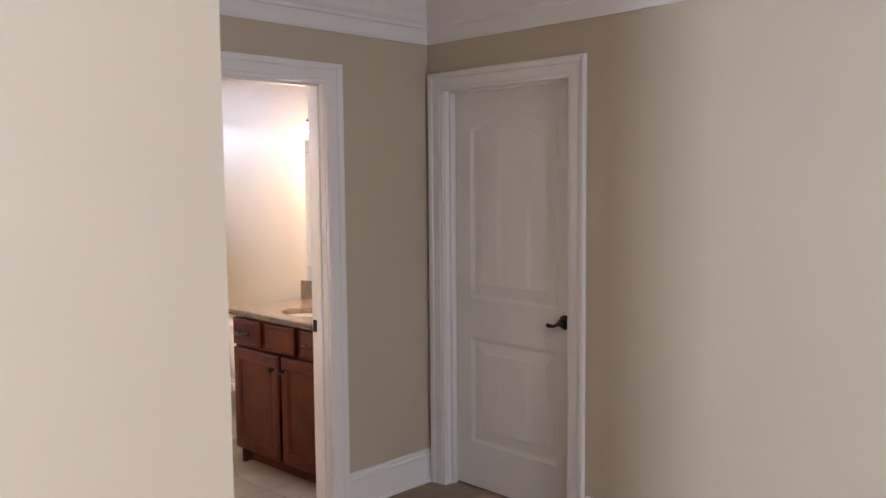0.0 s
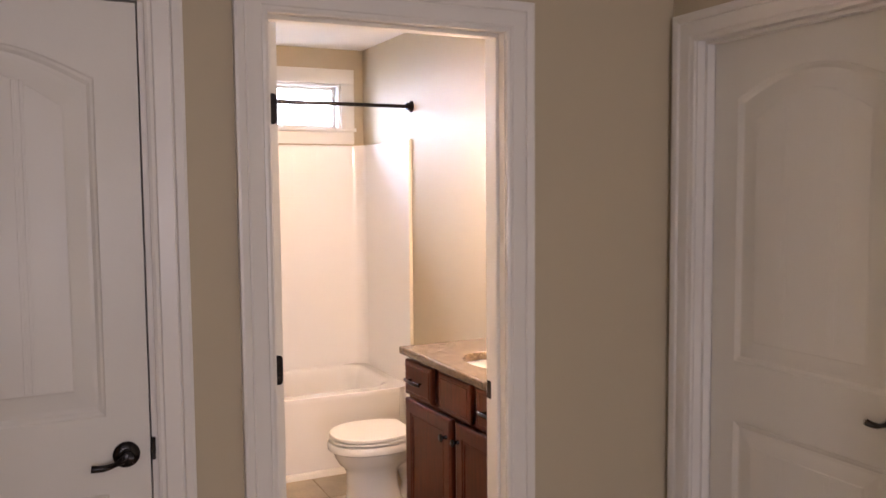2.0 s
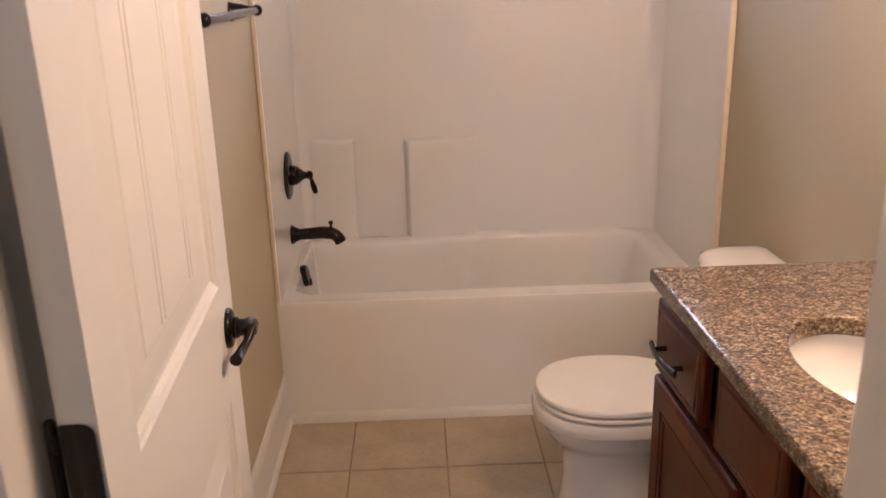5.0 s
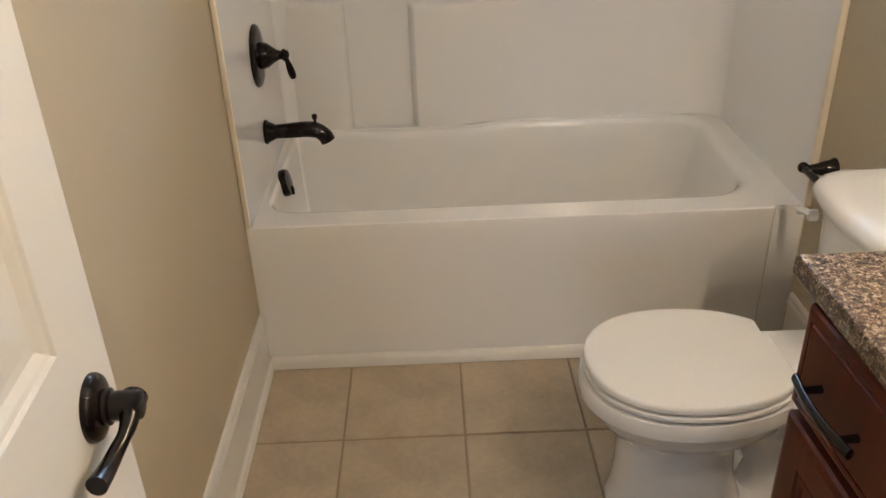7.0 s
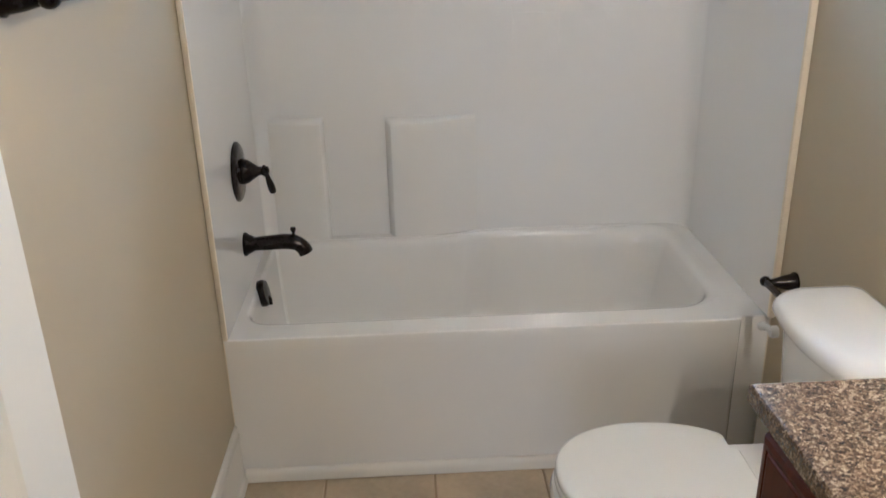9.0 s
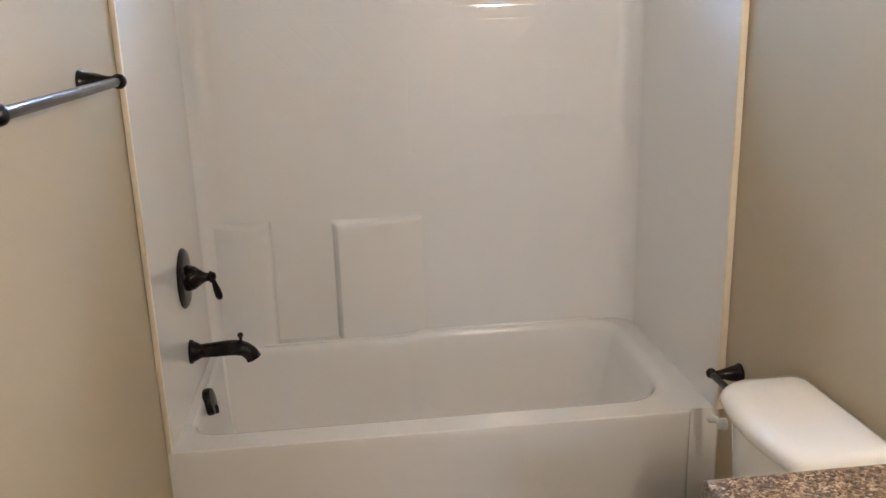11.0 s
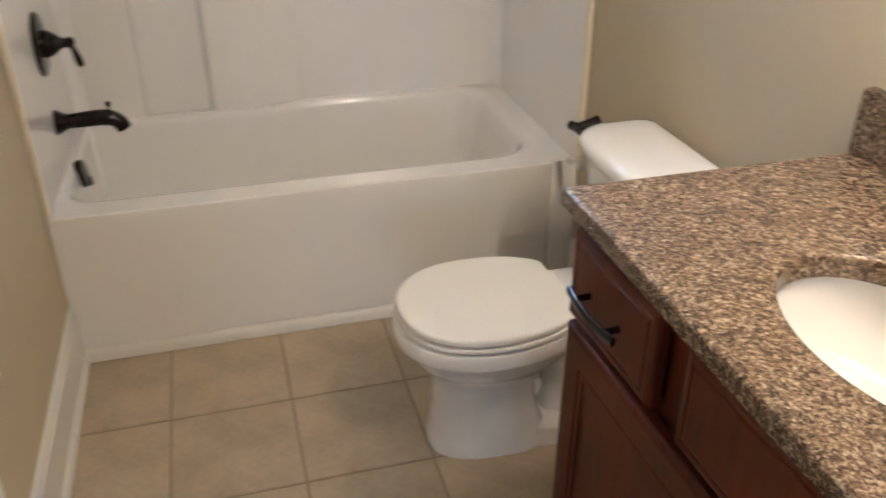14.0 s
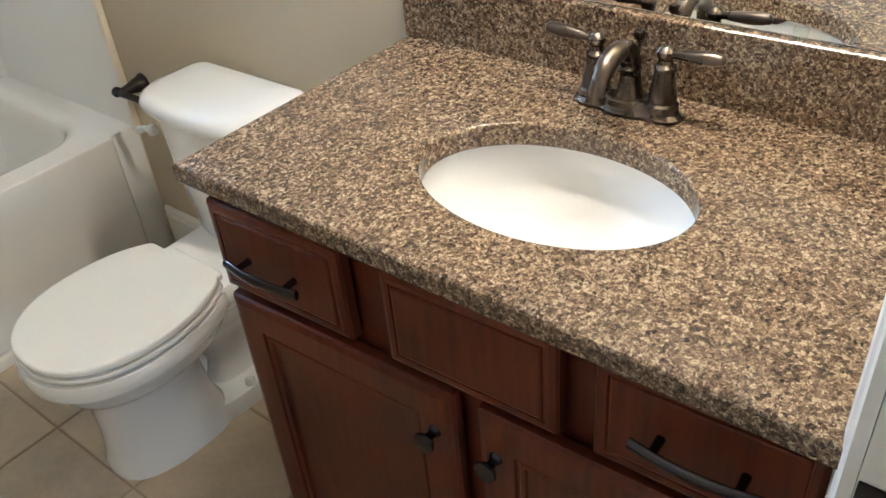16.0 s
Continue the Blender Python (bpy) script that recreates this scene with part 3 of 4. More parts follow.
# ---- tub and surround ----
def bathtub():
    tub = thing("bathtub", "white acrylic alcove bathtub with a tall front apron", "bathtub", pose(0.75, 0.4, 0))
    inv = tub.matrix_world.inverted()

    def add(name, bm, mat, label="", smooth=True):
        bm.transform(inv)
        return part(name, bm, mat, tub, label, smooth)

    RIM, n = 0.447, 7
    # basin: rounded outlines from the deck down to the floor of the tub
    bm = bmesh.new()
    rings = []
    steps = ((0.0, 0.0, 0.15), (0.006, -0.0012, 0.15), (0.012, -0.005, 0.15), (0.017, -0.012, 0.15), (0.021, -0.024, 0.148), (0.027, -0.07, 0.145), (0.042, -0.20, 0.14), (0.056, -0.27, 0.13), (0.080, -0.315, 0.12), (0.13, -0.335, 0.10))
    for inset, dz, r in steps:
        back_l, back_r = 0.706, 0.753
        ring = []
        for x, y in rounded(0.036 + inset * 0.5, 1.430 - inset * 1.9, 0.082 + inset, back_r - inset, (r * 0.7, 0.07, 0.08, r * 1.1), n):
            k = min(max((x - 0.66) / 0.08, 0), 1)
            k = k * k * (3 - 2 * k)
            lim = back_l + (back_r - back_l) * k - inset
            ring.append((x, min(y, lim) if y > 0.4 else y, RIM + dz))
        rings.append(ring)
    # straight sides get more points so that the back edge can bend
    fine = []
    for ring in rings:
        out = []
        for i, p in enumerate(ring):
            q = ring[(i + 1) % len(ring)]
            out.append(p)
            if abs(q[0] - p[0]) > 0.5:
                for s in range(1, 24):
                    t = s / 24
                    x, y = p[0] + (q[0] - p[0]) * t, p[1] + (q[1] - p[1]) * t
                    if y > 0.4:
                        k = min(max((x - 0.66) / 0.08, 0), 1)
                        k = k * k * (3 - 2 * k)
                        y = min(p[1], q[1]) + (max(p[1], q[1]) - min(p[1], q[1])) * k
                    out.append((x, y, p[2]))
        fine.append(out)
    loft(bm, fine, cap0=False)
    add("basin", bm, ACRYLIC)
    # deck: from the basin's edge to the outside
    bm = bmesh.new()
    inner = [bm.verts.new(p) for p in fine[0]]
    outer = [bm.verts.new((x, y, RIM)) for x, y in ((0.0006, 0.006), (1.406, 0.006), (1.414, 0.014), (1.4972, 0.017), (1.4972, 0.762), (0.0006, 0.762))]
    es = []
    for lp in (inner, outer):
        es += [bm.edges.new((lp[i], lp[(i + 1) % len(lp)])) for i in range(len(lp))]
    bmesh.ops.triangle_fill(bm, edges=es, use_beauty=True)
    add("deck", bm, ACRYLIC)
    # apron with a rounded top edge, a return at one end
    bm = bmesh.new()
    prof = [(0.006, RIM), (0.002, RIM - 0.002), (0.0, RIM - 0.007), (0.0015, RIM - 0.030), (0.004, 0.05), (0.004, 0.0), (0.03, 0.0), (0.03, RIM - 0.004)]
    loft(bm, [[(x, y + dy, z) for y, z in prof] for x, dy in ((0.0006, 0.0), (1.399, 0.0), (1.408, 0.004), (1.413, 0.010), (1.4135, 0.016))])
    add("apron", bm, ACRYLIC)
    bm = boxes((1.408, 1.4972, 0.0165, 0.08, 0.0, RIM - 0.001), bevel=0.003)
    add("apron_return", bm, ACRYLIC)
    # caulk where the apron meets the walls
    for x0, x1, y in ((0.0004, 0.0034, -0.0024), (1.4945, 1.4976, 0.0140)):
        add("caulk_bead", boxes((x0, x1, y, y + 0.0030, 0.19, RIM - 0.004), bevel=0.001), CAULK, "cream caulk line", smooth=False)
    # raised bead where the tub meets the wall panel
    bm = bmesh.new()
    tube(bm, curve([(0.075, 0.714, RIM), (0.25, 0.713, RIM), (0.45, 0.713, RIM), (0.63, 0.713, RIM), (0.70, 0.733, RIM), (0.77, 0.7535, RIM), (0.95, 0.7545, RIM), (1.15, 0.7545, RIM), (1.33, 0.7545, RIM)], 6), 0.0055, 12)
    add("back_bead", bm, ACRYLIC)
    # overflow plate and drain lever
    bm = bmesh.new()
    lathe(bm, [(0.041, 0.0), (0.042, 0.012), (0.038, 0.021), (0.012, 0.024)], pose(0.044, 0.352, 0.420, 0, 78, 0), 30)
    tube(bm, [(0.061, 0.352, 0.414), (0.070, 0.352, 0.404), (0.071, 0.352, 0.384)], 0.007, 10)
    add("overflow_plate", bm, BRONZE, "dark bronze overflow plate")
    bm = bmesh.new()
    lathe(bm, [(0.03, 0.121), (0.03, 0.124), (0.02, 0.126)], pose(0.30, 0.40, 0), 24)
    add("drain", bm, BRONZE)
    return tub


def surround():
    th = thing("tub_surround", "glossy white moulded tub surround with two shelf pillars", "tub surround", pose(0.75, 0.757, 0.447))
    inv = th.matrix_world.inverted()
    r, xl, xr, yb, y0, z0, z1 = 0.075, 0.014, 1.482, 0.757, 0.004, 0.4475, 1.877

    def plan(d):
        out = [(xl - d, y0)]
        for cx, a0 in ((xl + r, 180), (xr - r, 90)):
            for i in range(9):
                a = radians(a0 - 90 * i / 8)
                out.append((cx + (r + d) * math.cos(a), yb - r + (r + d) * math.sin(a)))
        return out + [(xr + d, y0)]
    bm = bmesh.new()
    face, back = plan(0.0), plan(0.0085)
    loft(bm, [[(x, y, z0) for x, y in face], [(x, y, z1 - 0.030) for x, y in face], [(x, y, z1 - 0.012) for x, y in face], [(x, y, z1 - 0.006) for x, y in face], [(x, y, z1) for x, y in plan(0.004)], [(x, y, z1) for x, y in back],
              [(x, y, z0) for x, y in back]], cap0=False, cap1=False, closed=False)
    panel = part("wall_panel", bm, SURROUND, th, smooth=True)
    # front flanges that lap on to the side walls
    for x0, x1 in ((0.0008, 0.0150), (1.4790, 1.4975)):
        part("front_flange", boxes((x0, x1, -0.009, 0.006, 0.449, 1.879), bevel=0.0055), CAULK, th, "cream front edge strip", smooth=True)
    # shelf pillars: each rises out of the wall towards the gap between them
    for name, pts, zt in (("shelf_pillar", [(0.022, 0.7565), (0.06, 0.742), (0.12, 0.717), (0.212, 0.709), (0.225, 0.715), (0.231, 0.727), (0.237, 0.7565)], 0.860),
                          ("shelf_pillar", [(0.440, 0.7565), (0.451, 0.725), (0.459, 0.712), (0.472, 0.708), (0.57, 0.719), (0.67, 0.742), (0.745, 0.7565)], 0.852)):
        bm = bmesh.new()
        rows = []
        for z, k in ((0.4485, 1.0), (zt - 0.030, 1.0), (zt - 0.007, 1.0), (zt - 0.001, 0.95), (zt + 0.002, 0.88), (zt + 0.010, 0.3), (zt + 0.013, 0.02)):
            rows.append([(x, 0.7565 - (0.7565 - y) * k, z) for x, y in pts])
        loft(bm, rows, closed=False, cap0=False, cap1=False)
        part(name, bm, ACRYLIC, th, smooth=True)
    for c in th.children:
        c.data.transform(inv)
    return th


def shift(ob):
    """Bring meshes drawn in world places under their thing's own place."""
    inv = ob.matrix_world.inverted()
    for c in ob.children_recursive:
        c.data.transform(inv)
    return ob


bathtub()
sur = surround()


def shower_valve():
    th = thing("shower_valve", "oil-rubbed bronze shower valve with a lever handle", "shower valve", pose(0.014, 0.368, 0.808))
    bm = bmesh.new()
    lathe(bm, [(0.088, 0.0), (0.088, 0.004), (0.082, 0.010), (0.06, 0.013), (0.04, 0.015)], pose(0, 0, 0, 0, 90, 0), 40)
    part("plate", bm, BRONZE, th, smooth=True)
    bm = bmesh.new()
    lathe(bm, [(0.036, 0.012), (0.038, 0.020), (0.034, 0.034), (0.022, 0.050), (0.014, 0.062), (0.012, 0.072), (0.017, 0.076), (0.017, 0.082), (0.008, 0.086)], pose(0, 0, 0, 0, 90, 0), 28)
    part("body", bm, BRONZE, th, smooth=True)
    bm = bmesh.new()
    lathe(bm, [(0.004, 0.014), (0.011, 0.010), (0.013, 0.002), (0.011, -0.006), (0.006, -0.012), (0.0075, -0.022), (0.011, -0.045), (0.011, -0.060), (0.008, -0.070), (0.003, -0.073)], pose(0.082, 0, 0, 0, -14, 0), 18)
    part("lever", bm, BRONZE, th, smooth=True)
    return th


def tub_spout():
    th = thing("tub_spout", "oil-rubbed bronze tub spout with a diverter knob", "tub spout", pose(0.014, 0.352, 0.586))
    bm = bmesh.new()
    lathe(bm, [(0.036, 0.0), (0.036, 0.006), (0.030, 0.012), (0.026, 0.022), (0.021, 0.030)], pose(0, 0, 0, 0, 90, 0), 28)
    part("flange", bm, BRONZE, th, smooth=True)
    bm = bmesh.new()
    pts = curve([(0.024, 0, 0.0), (0.07, 0, 0.002), (0.124, 0, 0.004), (0.154, 0, -0.002), (0.173, 0, -0.018), (0.181, 0, -0.034)], 6)
    k = len(pts)
    tube(bm, pts, [0.0205 + 0.003 * math.sin(math.pi * i / (k - 1)) if i < k * 0.55 else 0.0225 for i in range(k)], 20)
    part("spout", bm, BRONZE, th, smooth=True)
    bm = bmesh.new()
    lathe(bm, [(0.005, 0.015), (0.0045, 0.030), (0.007, 0.032), (0.009, 0.038), (0.0075, 0.044), (0.002, 0.046)], pose(0.148, 0, 0.004), 14)
    part("diverter", bm, BRONZE, th, smooth=True)
    return th


def shower_head():
    th = thing("wall_shower", "oil-rubbed bronze shower head on a bent arm", "shower head", pose(0.001, 0.36, 2.01))
    bm = bmesh.new()
    lathe(bm, [(0.028, 0.0), (0.027, 0.006), (0.014, 0.012)], pose(0, 0, 0.03, 0, 90, 0), 24)
    part("flange", bm, BRONZE, th, smooth=True)
    bm = bmesh.new()
    tube(bm, curve([(0.005, 0, 0.03), (0.04, 0, 0.032), (0.075, 0, 0.018), (0.095, 0, -0.004)], 6), 0.0085, 14)
    part("arm", bm, BRONZE, th, smooth=True)
    bm = bmesh.new()
    lathe(bm, [(0.011, 0.0), (0.014, 0.010), (0.013, 0.020), (0.022, 0.034), (0.037, 0.058), (0.038, 0.066), (0.034, 0.068)], pose(0.093, 0, 0.0, 0, 140, 0), 28)
    part("head", bm, BRONZE, th, smooth=True)
    return th


def shower_rod():
    th = thing("shower_curtain_rod", "dark bronze shower curtain rod across the tub", "shower rod", pose(0.75, -0.018, 2.061))
    for s, e in ((-1, -0.749), (1, 0.747)):
        bm = bmesh.new()
        lathe(bm, [(0.033, 0.0), (0.033, 0.006), (0.026, 0.012), (0.019, 0.024), (0.021, 0.030), (0.017, 0.036)], pose(e, 0, 0, 0, -90 * s, 0), 28)
        part("end_flange", bm, BRONZE, th, smooth=True)
    bm = bmesh.new()
    tube(bm, [(-0.72, 0, 0), (0.1, 0, 0)], 0.0125, 20)
    part("outer_tube", bm, BRONZE, th, smooth=True)
    bm = bmesh.new()
    tube(bm, [(0.1, 0, 0), (0.725, 0, 0)], 0.0105, 20)
    part("inner_tube", bm, BRONZE, th, smooth=True)
    return th


def towel_bar():
    th = thing("towel_bar", "dark bronze towel bar with cone posts on the wall", "towel bar", pose(0.0, -0.573, 1.412))
    for y in (-0.288, 0.288):
        bm = bmesh.new()
        lathe(bm, [(0.026, 0.0), (0.026, 0.005), (0.022, 0.010), (0.019, 0.030), (0.013, 0.052), (0.012, 0.062)], pose(0, y, 0, 0, 90, 0), 26)
        part("post", bm, BRONZE, th, smooth=True)
        bm = bmesh.new()
        bmesh.ops.create_uvsphere(bm, u_segments=18, v_segments=12, radius=0.0155, matrix=pose(0.070, y + (0.014 if y > 0 else -0.014), 0) @ Matrix.Diagonal((1, 1.15, 1, 1)))
        part("finial", bm, BRONZE, th, smooth=True)
    bm = bmesh.new()
    tube(bm, [(0.070, -0.288, 0), (0.070, 0.288, 0)], 0.0095, 18)
    part("bar", bm, IRON, th, smooth=True)
    return th


def paper_holder():
    th = thing("toilet_paper_holder", "dark bronze toilet paper holder on the wall", "paper holder", pose(1.498, -0.090, 0.594))
    bm = bmesh.new()
    lathe(bm, [(0.026, 0.0), (0.026, 0.005), (0.022, 0.010), (0.019, 0.028), (0.013, 0.050), (0.011, 0.064)], pose(0, 0, 0, 0, -90, 0), 26)
    part("post", bm, BRONZE, th, smooth=True)
    bm = bmesh.new()
    bmesh.ops.create_uvsphere(bm, u_segments=16, v_segments=10, radius=0.014, matrix=pose(-0.074, 0.012, 0))
    part("finial", bm, BRONZE, th, smooth=True)
    bm = bmesh.new()
    tube(bm, [(-0.074, 0.012, 0), (-0.074, -0.15, 0)], 0.009, 16)
    part("arm", bm, BRONZE, th, smooth=True)
    return th


shower_valve()
tub_spout()
shower_head()
shower_rod()
towel_bar()
paper_holder()


# ---- toilet ----
def egg(cx, front, back, w, z, n=40, p=2.2, cut=None):
    """An egg outline: front towards -x, back towards +x; cut squares it off at the back."""
    out = []
    for i in range(n):
        a = 2 * math.pi * i / n
        c, s = math.cos(a), math.sin(a)
        x = (abs(c) ** (2 / p)) * (back if c > 0 else -front)
        y = math.copysign(abs(s) ** (2 / p), s) * w
        out.append((min(cx + x, cut) if cut is not None else cx + x, y, z))
    return out


def toilet():
    th = thing("toilet", "white two-piece toilet with closed lid beside the vanity", "toilet", pose(1.012, -0.578, 0))
    bm = bmesh.new()
    loft(bm, [egg(0.055, 0.200, 0.10, 0.108, 0.0, p=2.6), egg(0.055, 0.200, 0.10, 0.108, 0.022, p=2.6), egg(0.055, 0.196, 0.10, 0.105, 0.034, p=2.5), egg(0.050, 0.186, 0.09, 0.099, 0.075, p=2.4),
              egg(0.045, 0.176, 0.08, 0.094, 0.14, p=2.4), egg(0.040, 0.172, 0.08, 0.093, 0.20, p=2.4), egg(0.038, 0.172, 0.085, 0.094, 0.225), egg(0.032, 0.175, 0.12, 0.104, 0.248), egg(0.014, 0.184, 0.18, 0.130, 0.276),
              egg(0.004, 0.191, 0.215, 0.150, 0.308), egg(0.0, 0.196, 0.235, 0.160, 0.338), egg(-0.002, 0.199, 0.24, 0.164, 0.350), egg(-0.004, 0.210, 0.244, 0.175, 0.353), egg(-0.005, 0.216, 0.245, 0.181, 0.358),
              egg(-0.005, 0.217, 0.245, 0.182, 0.366),
              egg(-0.005, 0.217, 0.245, 0.182, 0.386), egg(-0.005, 0.213, 0.245, 0.178, 0.397), egg(-0.005, 0.202, 0.235, 0.167, 0.401)])
    part("bowl", bm, PORCELAIN, th, smooth=True)
    # trapway behind the column and the shelf under the tank
    bm = bmesh.new()
    loft(bm, [egg(0.22, 0.16, 0.12, 0.106, z0, p=3.2) for z0 in (0.0, 0.040)] + [egg(0.22, 0.155, 0.115, 0.100, 0.050, p=3.2), egg(0.24, 0.09, 0.09, 0.046, 0.056, p=3.0), egg(0.24, 0.08, 0.09, 0.040, 0.12), egg(0.22, 0.09, 0.11, 0.046, 0.21), egg(0.18, 0.13, 0.18, 0.088, 0.27), egg(0.19, 0.13, 0.22, 0.13, 0.35)])
    part("trapway", bm, PORCELAIN, th, smooth=True)
    bm = bmesh.new()
    loft(bm, [[(x, y, z) for x, y in rounded(0.14 + i, 0.47 - i, -0.125 + i, 0.125 - i, 0.05)] for i, z in ((0.02, 0.34), (0.0, 0.36), (0.0, 0.398), (0.004, 0.405))])
    part("tank_shelf", bm, PORCELAIN, th, smooth=True)
    # seat and lid
    bm = bmesh.new()
    loft(bm, [egg(-0.005, k, 0.236, w, z, n=112, cut=0.186) for k, w, z in ((0.188, 0.160, 0.4062), (0.204, 0.176, 0.4070), (0.2075, 0.1795, 0.4092), (0.208, 0.180, 0.414), (0.206, 0.178, 0.418), (0.202, 0.174, 0.4198), (0.188, 0.160, 0.420))])
    part("seat", bm, SEAT, th, smooth=True)
    bm = bmesh.new()
    loft(bm, [egg(-0.005, k, 0.232, w, z, n=112, cut=0.178) for k, w, z in ((0.188, 0.160, 0.4252), (0.203, 0.175, 0.4258), (0.206, 0.178, 0.4280), (0.2062, 0.1782, 0.4375), (0.2045, 0.1765, 0.4415), (0.201, 0.173, 0.4436), (0.196, 0.168, 0.4440), (0.188, 0.160, 0.4441), (0.04, 0.03, 0.4443))])
    part("lid", bm, SEAT, th, smooth=True)
    bm = bmesh.new()
    loft(bm, [[(x, v, z) for x, v in rounded(0.172 + i, 0.210 - i, -0.092 + i, 0.092 - i, 0.012, 4)] for i, z in ((0.0, 0.4055), (0.0, 0.418), (0.004, 0.4225))])
    part("hinge_bar", bm, SEAT, th, smooth=True)
    for y in (-0.098, 0.098):
        bm = bmesh.new()
        lathe(bm, [(0.013, 0.018), (0.012, 0.032), (0.008, 0.038), (0.002, 0.040)], pose(0.20, y * 0.86, 0.030), 16)
        part("bolt_cap", bm, SEAT, th, smooth=True)

    # tank: bowed front, tapering down
    def tank_ring(x0, x1, w, bow, z, rf=0.045, rb=0.022):
        out = []
        for k in range(31):                              # bowed front with round corners
            t = math.sin(math.pi / 2 * (-1 + k / 15))
            e = max(abs(t) * w - (w - rf), 0.0)
            out.append((x0 + bow * t * t + rf - math.sqrt(max(rf * rf - e * e, 0.0)), -w * t, z))
        for s in (-1, 1):
            for k in range(6):
                a = math.pi / 2 * (k / 5 if s < 0 else 1 - k / 5)
                out.append((x1 - rb + rb * math.sin(a), s * (w - rb + rb * math.cos(a)), z))
        return out
    bm = bmesh.new()
    loft(bm, [tank_ring(0.285, 0.440, 0.145, 0.03, 0.404), tank_ring(0.272, 0.446, 0.160, 0.035, 0.42), tank_ring(0.256, 0.450, 0.175, 0.04, 0.60), tank_ring(0.250, 0.452, 0.181, 0.04, 0.708)])
    tank = part("tank", bm, PORCELAIN, th, smooth=True)
    bm = bmesh.new()
    loft(bm, [tank_ring(0.246, 0.453, 0.184, 0.03, 0.709), tank_ring(0.235, 0.456, 0.192, 0.03, 0.712), tank_ring(0.231, 0.457, 0.195, 0.03, 0.720, 0.055, 0.03), tank_ring(0.232, 0.4565, 0.194, 0.03, 0.731, 0.055, 0.03),
              tank_ring(0.238, 0.453, 0.189, 0.03, 0.741, 0.055, 0.03), tank_ring(0.249, 0.447, 0.180, 0.03, 0.748, 0.055, 0.03), tank_ring(0.270, 0.435, 0.160, 0.025, 0.752, 0.055, 0.03), tank_ring(0.32, 0.40, 0.11, 0.01, 0.754, 0.02, 0.02)])
    lid = part("tank_lid", bm, PORCELAIN, th, smooth=True)
    bm = bmesh.new()
    lathe(bm, [(0.013, 0.0), (0.013, 0.010), (0.010, 0.016)], pose(0.268, 0.150, 0.665, 0, -90, 0), 18)
    handle = part("flush_lever", bm, SEAT, th, smooth=True)
    bm = bmesh.new()
    tube(bm, curve([(0.256, 0.150, 0.665), (0.254, 0.162, 0.668), (0.251, 0.178, 0.665), (0.250, 0.190, 0.660)], 5), [0.007] * 10 + [0.009] * 6, 14)
    arm = part("lever_arm", bm, SEAT, handle, smooth=True)
    # a low bowl under a tall tank
    upper = Matrix.Translation((0.014, -0.010, 0.366)) @ Matrix.Diagonal((1, 0.975, 1.07, 1)) @ Matrix.Translation((0, 0, -0.404))
    for c in th.children_recursive:
        c.data.transform(upper if c in (tank, lid, handle, arm) else Matrix.Diagonal((1, 1, 0.912, 1)))
    return th


toilet()


# ---- vanity ----
def front_panel(y0, y1, z0, z1, x, flat=True, th=0.023, frame=0.055):
    """A cabinet front in the plane x, facing -x: moulded edge and, if not flat, a recessed panel."""
    bm = bmesh.new()

    def ring(i, d):
        return [(x + d, a, b) for a, b in ((y0 - i, z0 + i), (y1 + i, z0 + i), (y1 + i, z1 - i), (y0 - i, z1 - i))]
    edge = [(0.0, th), (0.0, 0.008), (0.003, 0.0035), (0.010, 0.001), (0.016, 0.001), (0.0175, 0.0035), (0.019, 0.0035), (0.0205, 0.001), (0.023, 0.0)]
    if not flat:
        edge = edge[:4] + [(0.013, 0.0), (frame, 0.0), (frame + 0.002, 0.004), (frame + 0.006, 0.004), (frame + 0.008, 0.002), (frame + 0.014, 0.002), (frame + 0.016, 0.007), (frame + 0.020, 0.007)]
    loft(bm, [ring(i, d) for i, d in edge])
    return bm


def arched_pull(y0, y1, z, x, parent):
    bm = bmesh.new()
    m = (y0 + y1) / 2
    pts = curve([(x - 0.022, y0, z), (x - 0.0275, y0 + (m - y0) * 0.5, z), (x - 0.0295, m, z), (x - 0.0275, y1 - (y1 - m) * 0.5, z), (x - 0.022, y1, z)], 6)
    tube(bm, pts, 0.0048, 12, 1.7)
    pull = part("pull", bm, IRON, parent, "dark gunmetal arched pull", smooth=True)
    for y in (y0 + (y1 - y0) * 0.18, y1 - (y1 - y0) * 0.18):
        bm = bmesh.new()
        tube(bm, [(x - 0.026, y, z), (x + 0.0005, y, z)], [0.0045, 0.0055], 12)
        part("pull_post", bm, IRON, pull, smooth=True)


def knob(y, z, x, parent):
    bm = bmesh.new()
    lathe(bm, [(0.010, 0.0), (0.009, 0.003), (0.006, 0.008), (0.0065, 0.014), (0.013, 0.020), (0.0165, 0.024), (0.0155, 0.028), (0.006, 0.030)], pose(x, y, z, 0, -90, 0), 24)
    part("knob", bm, IRON, parent, "dark round knob", smooth=True)


SKEW = 2.0         # degrees by which the cabinet stands out of square


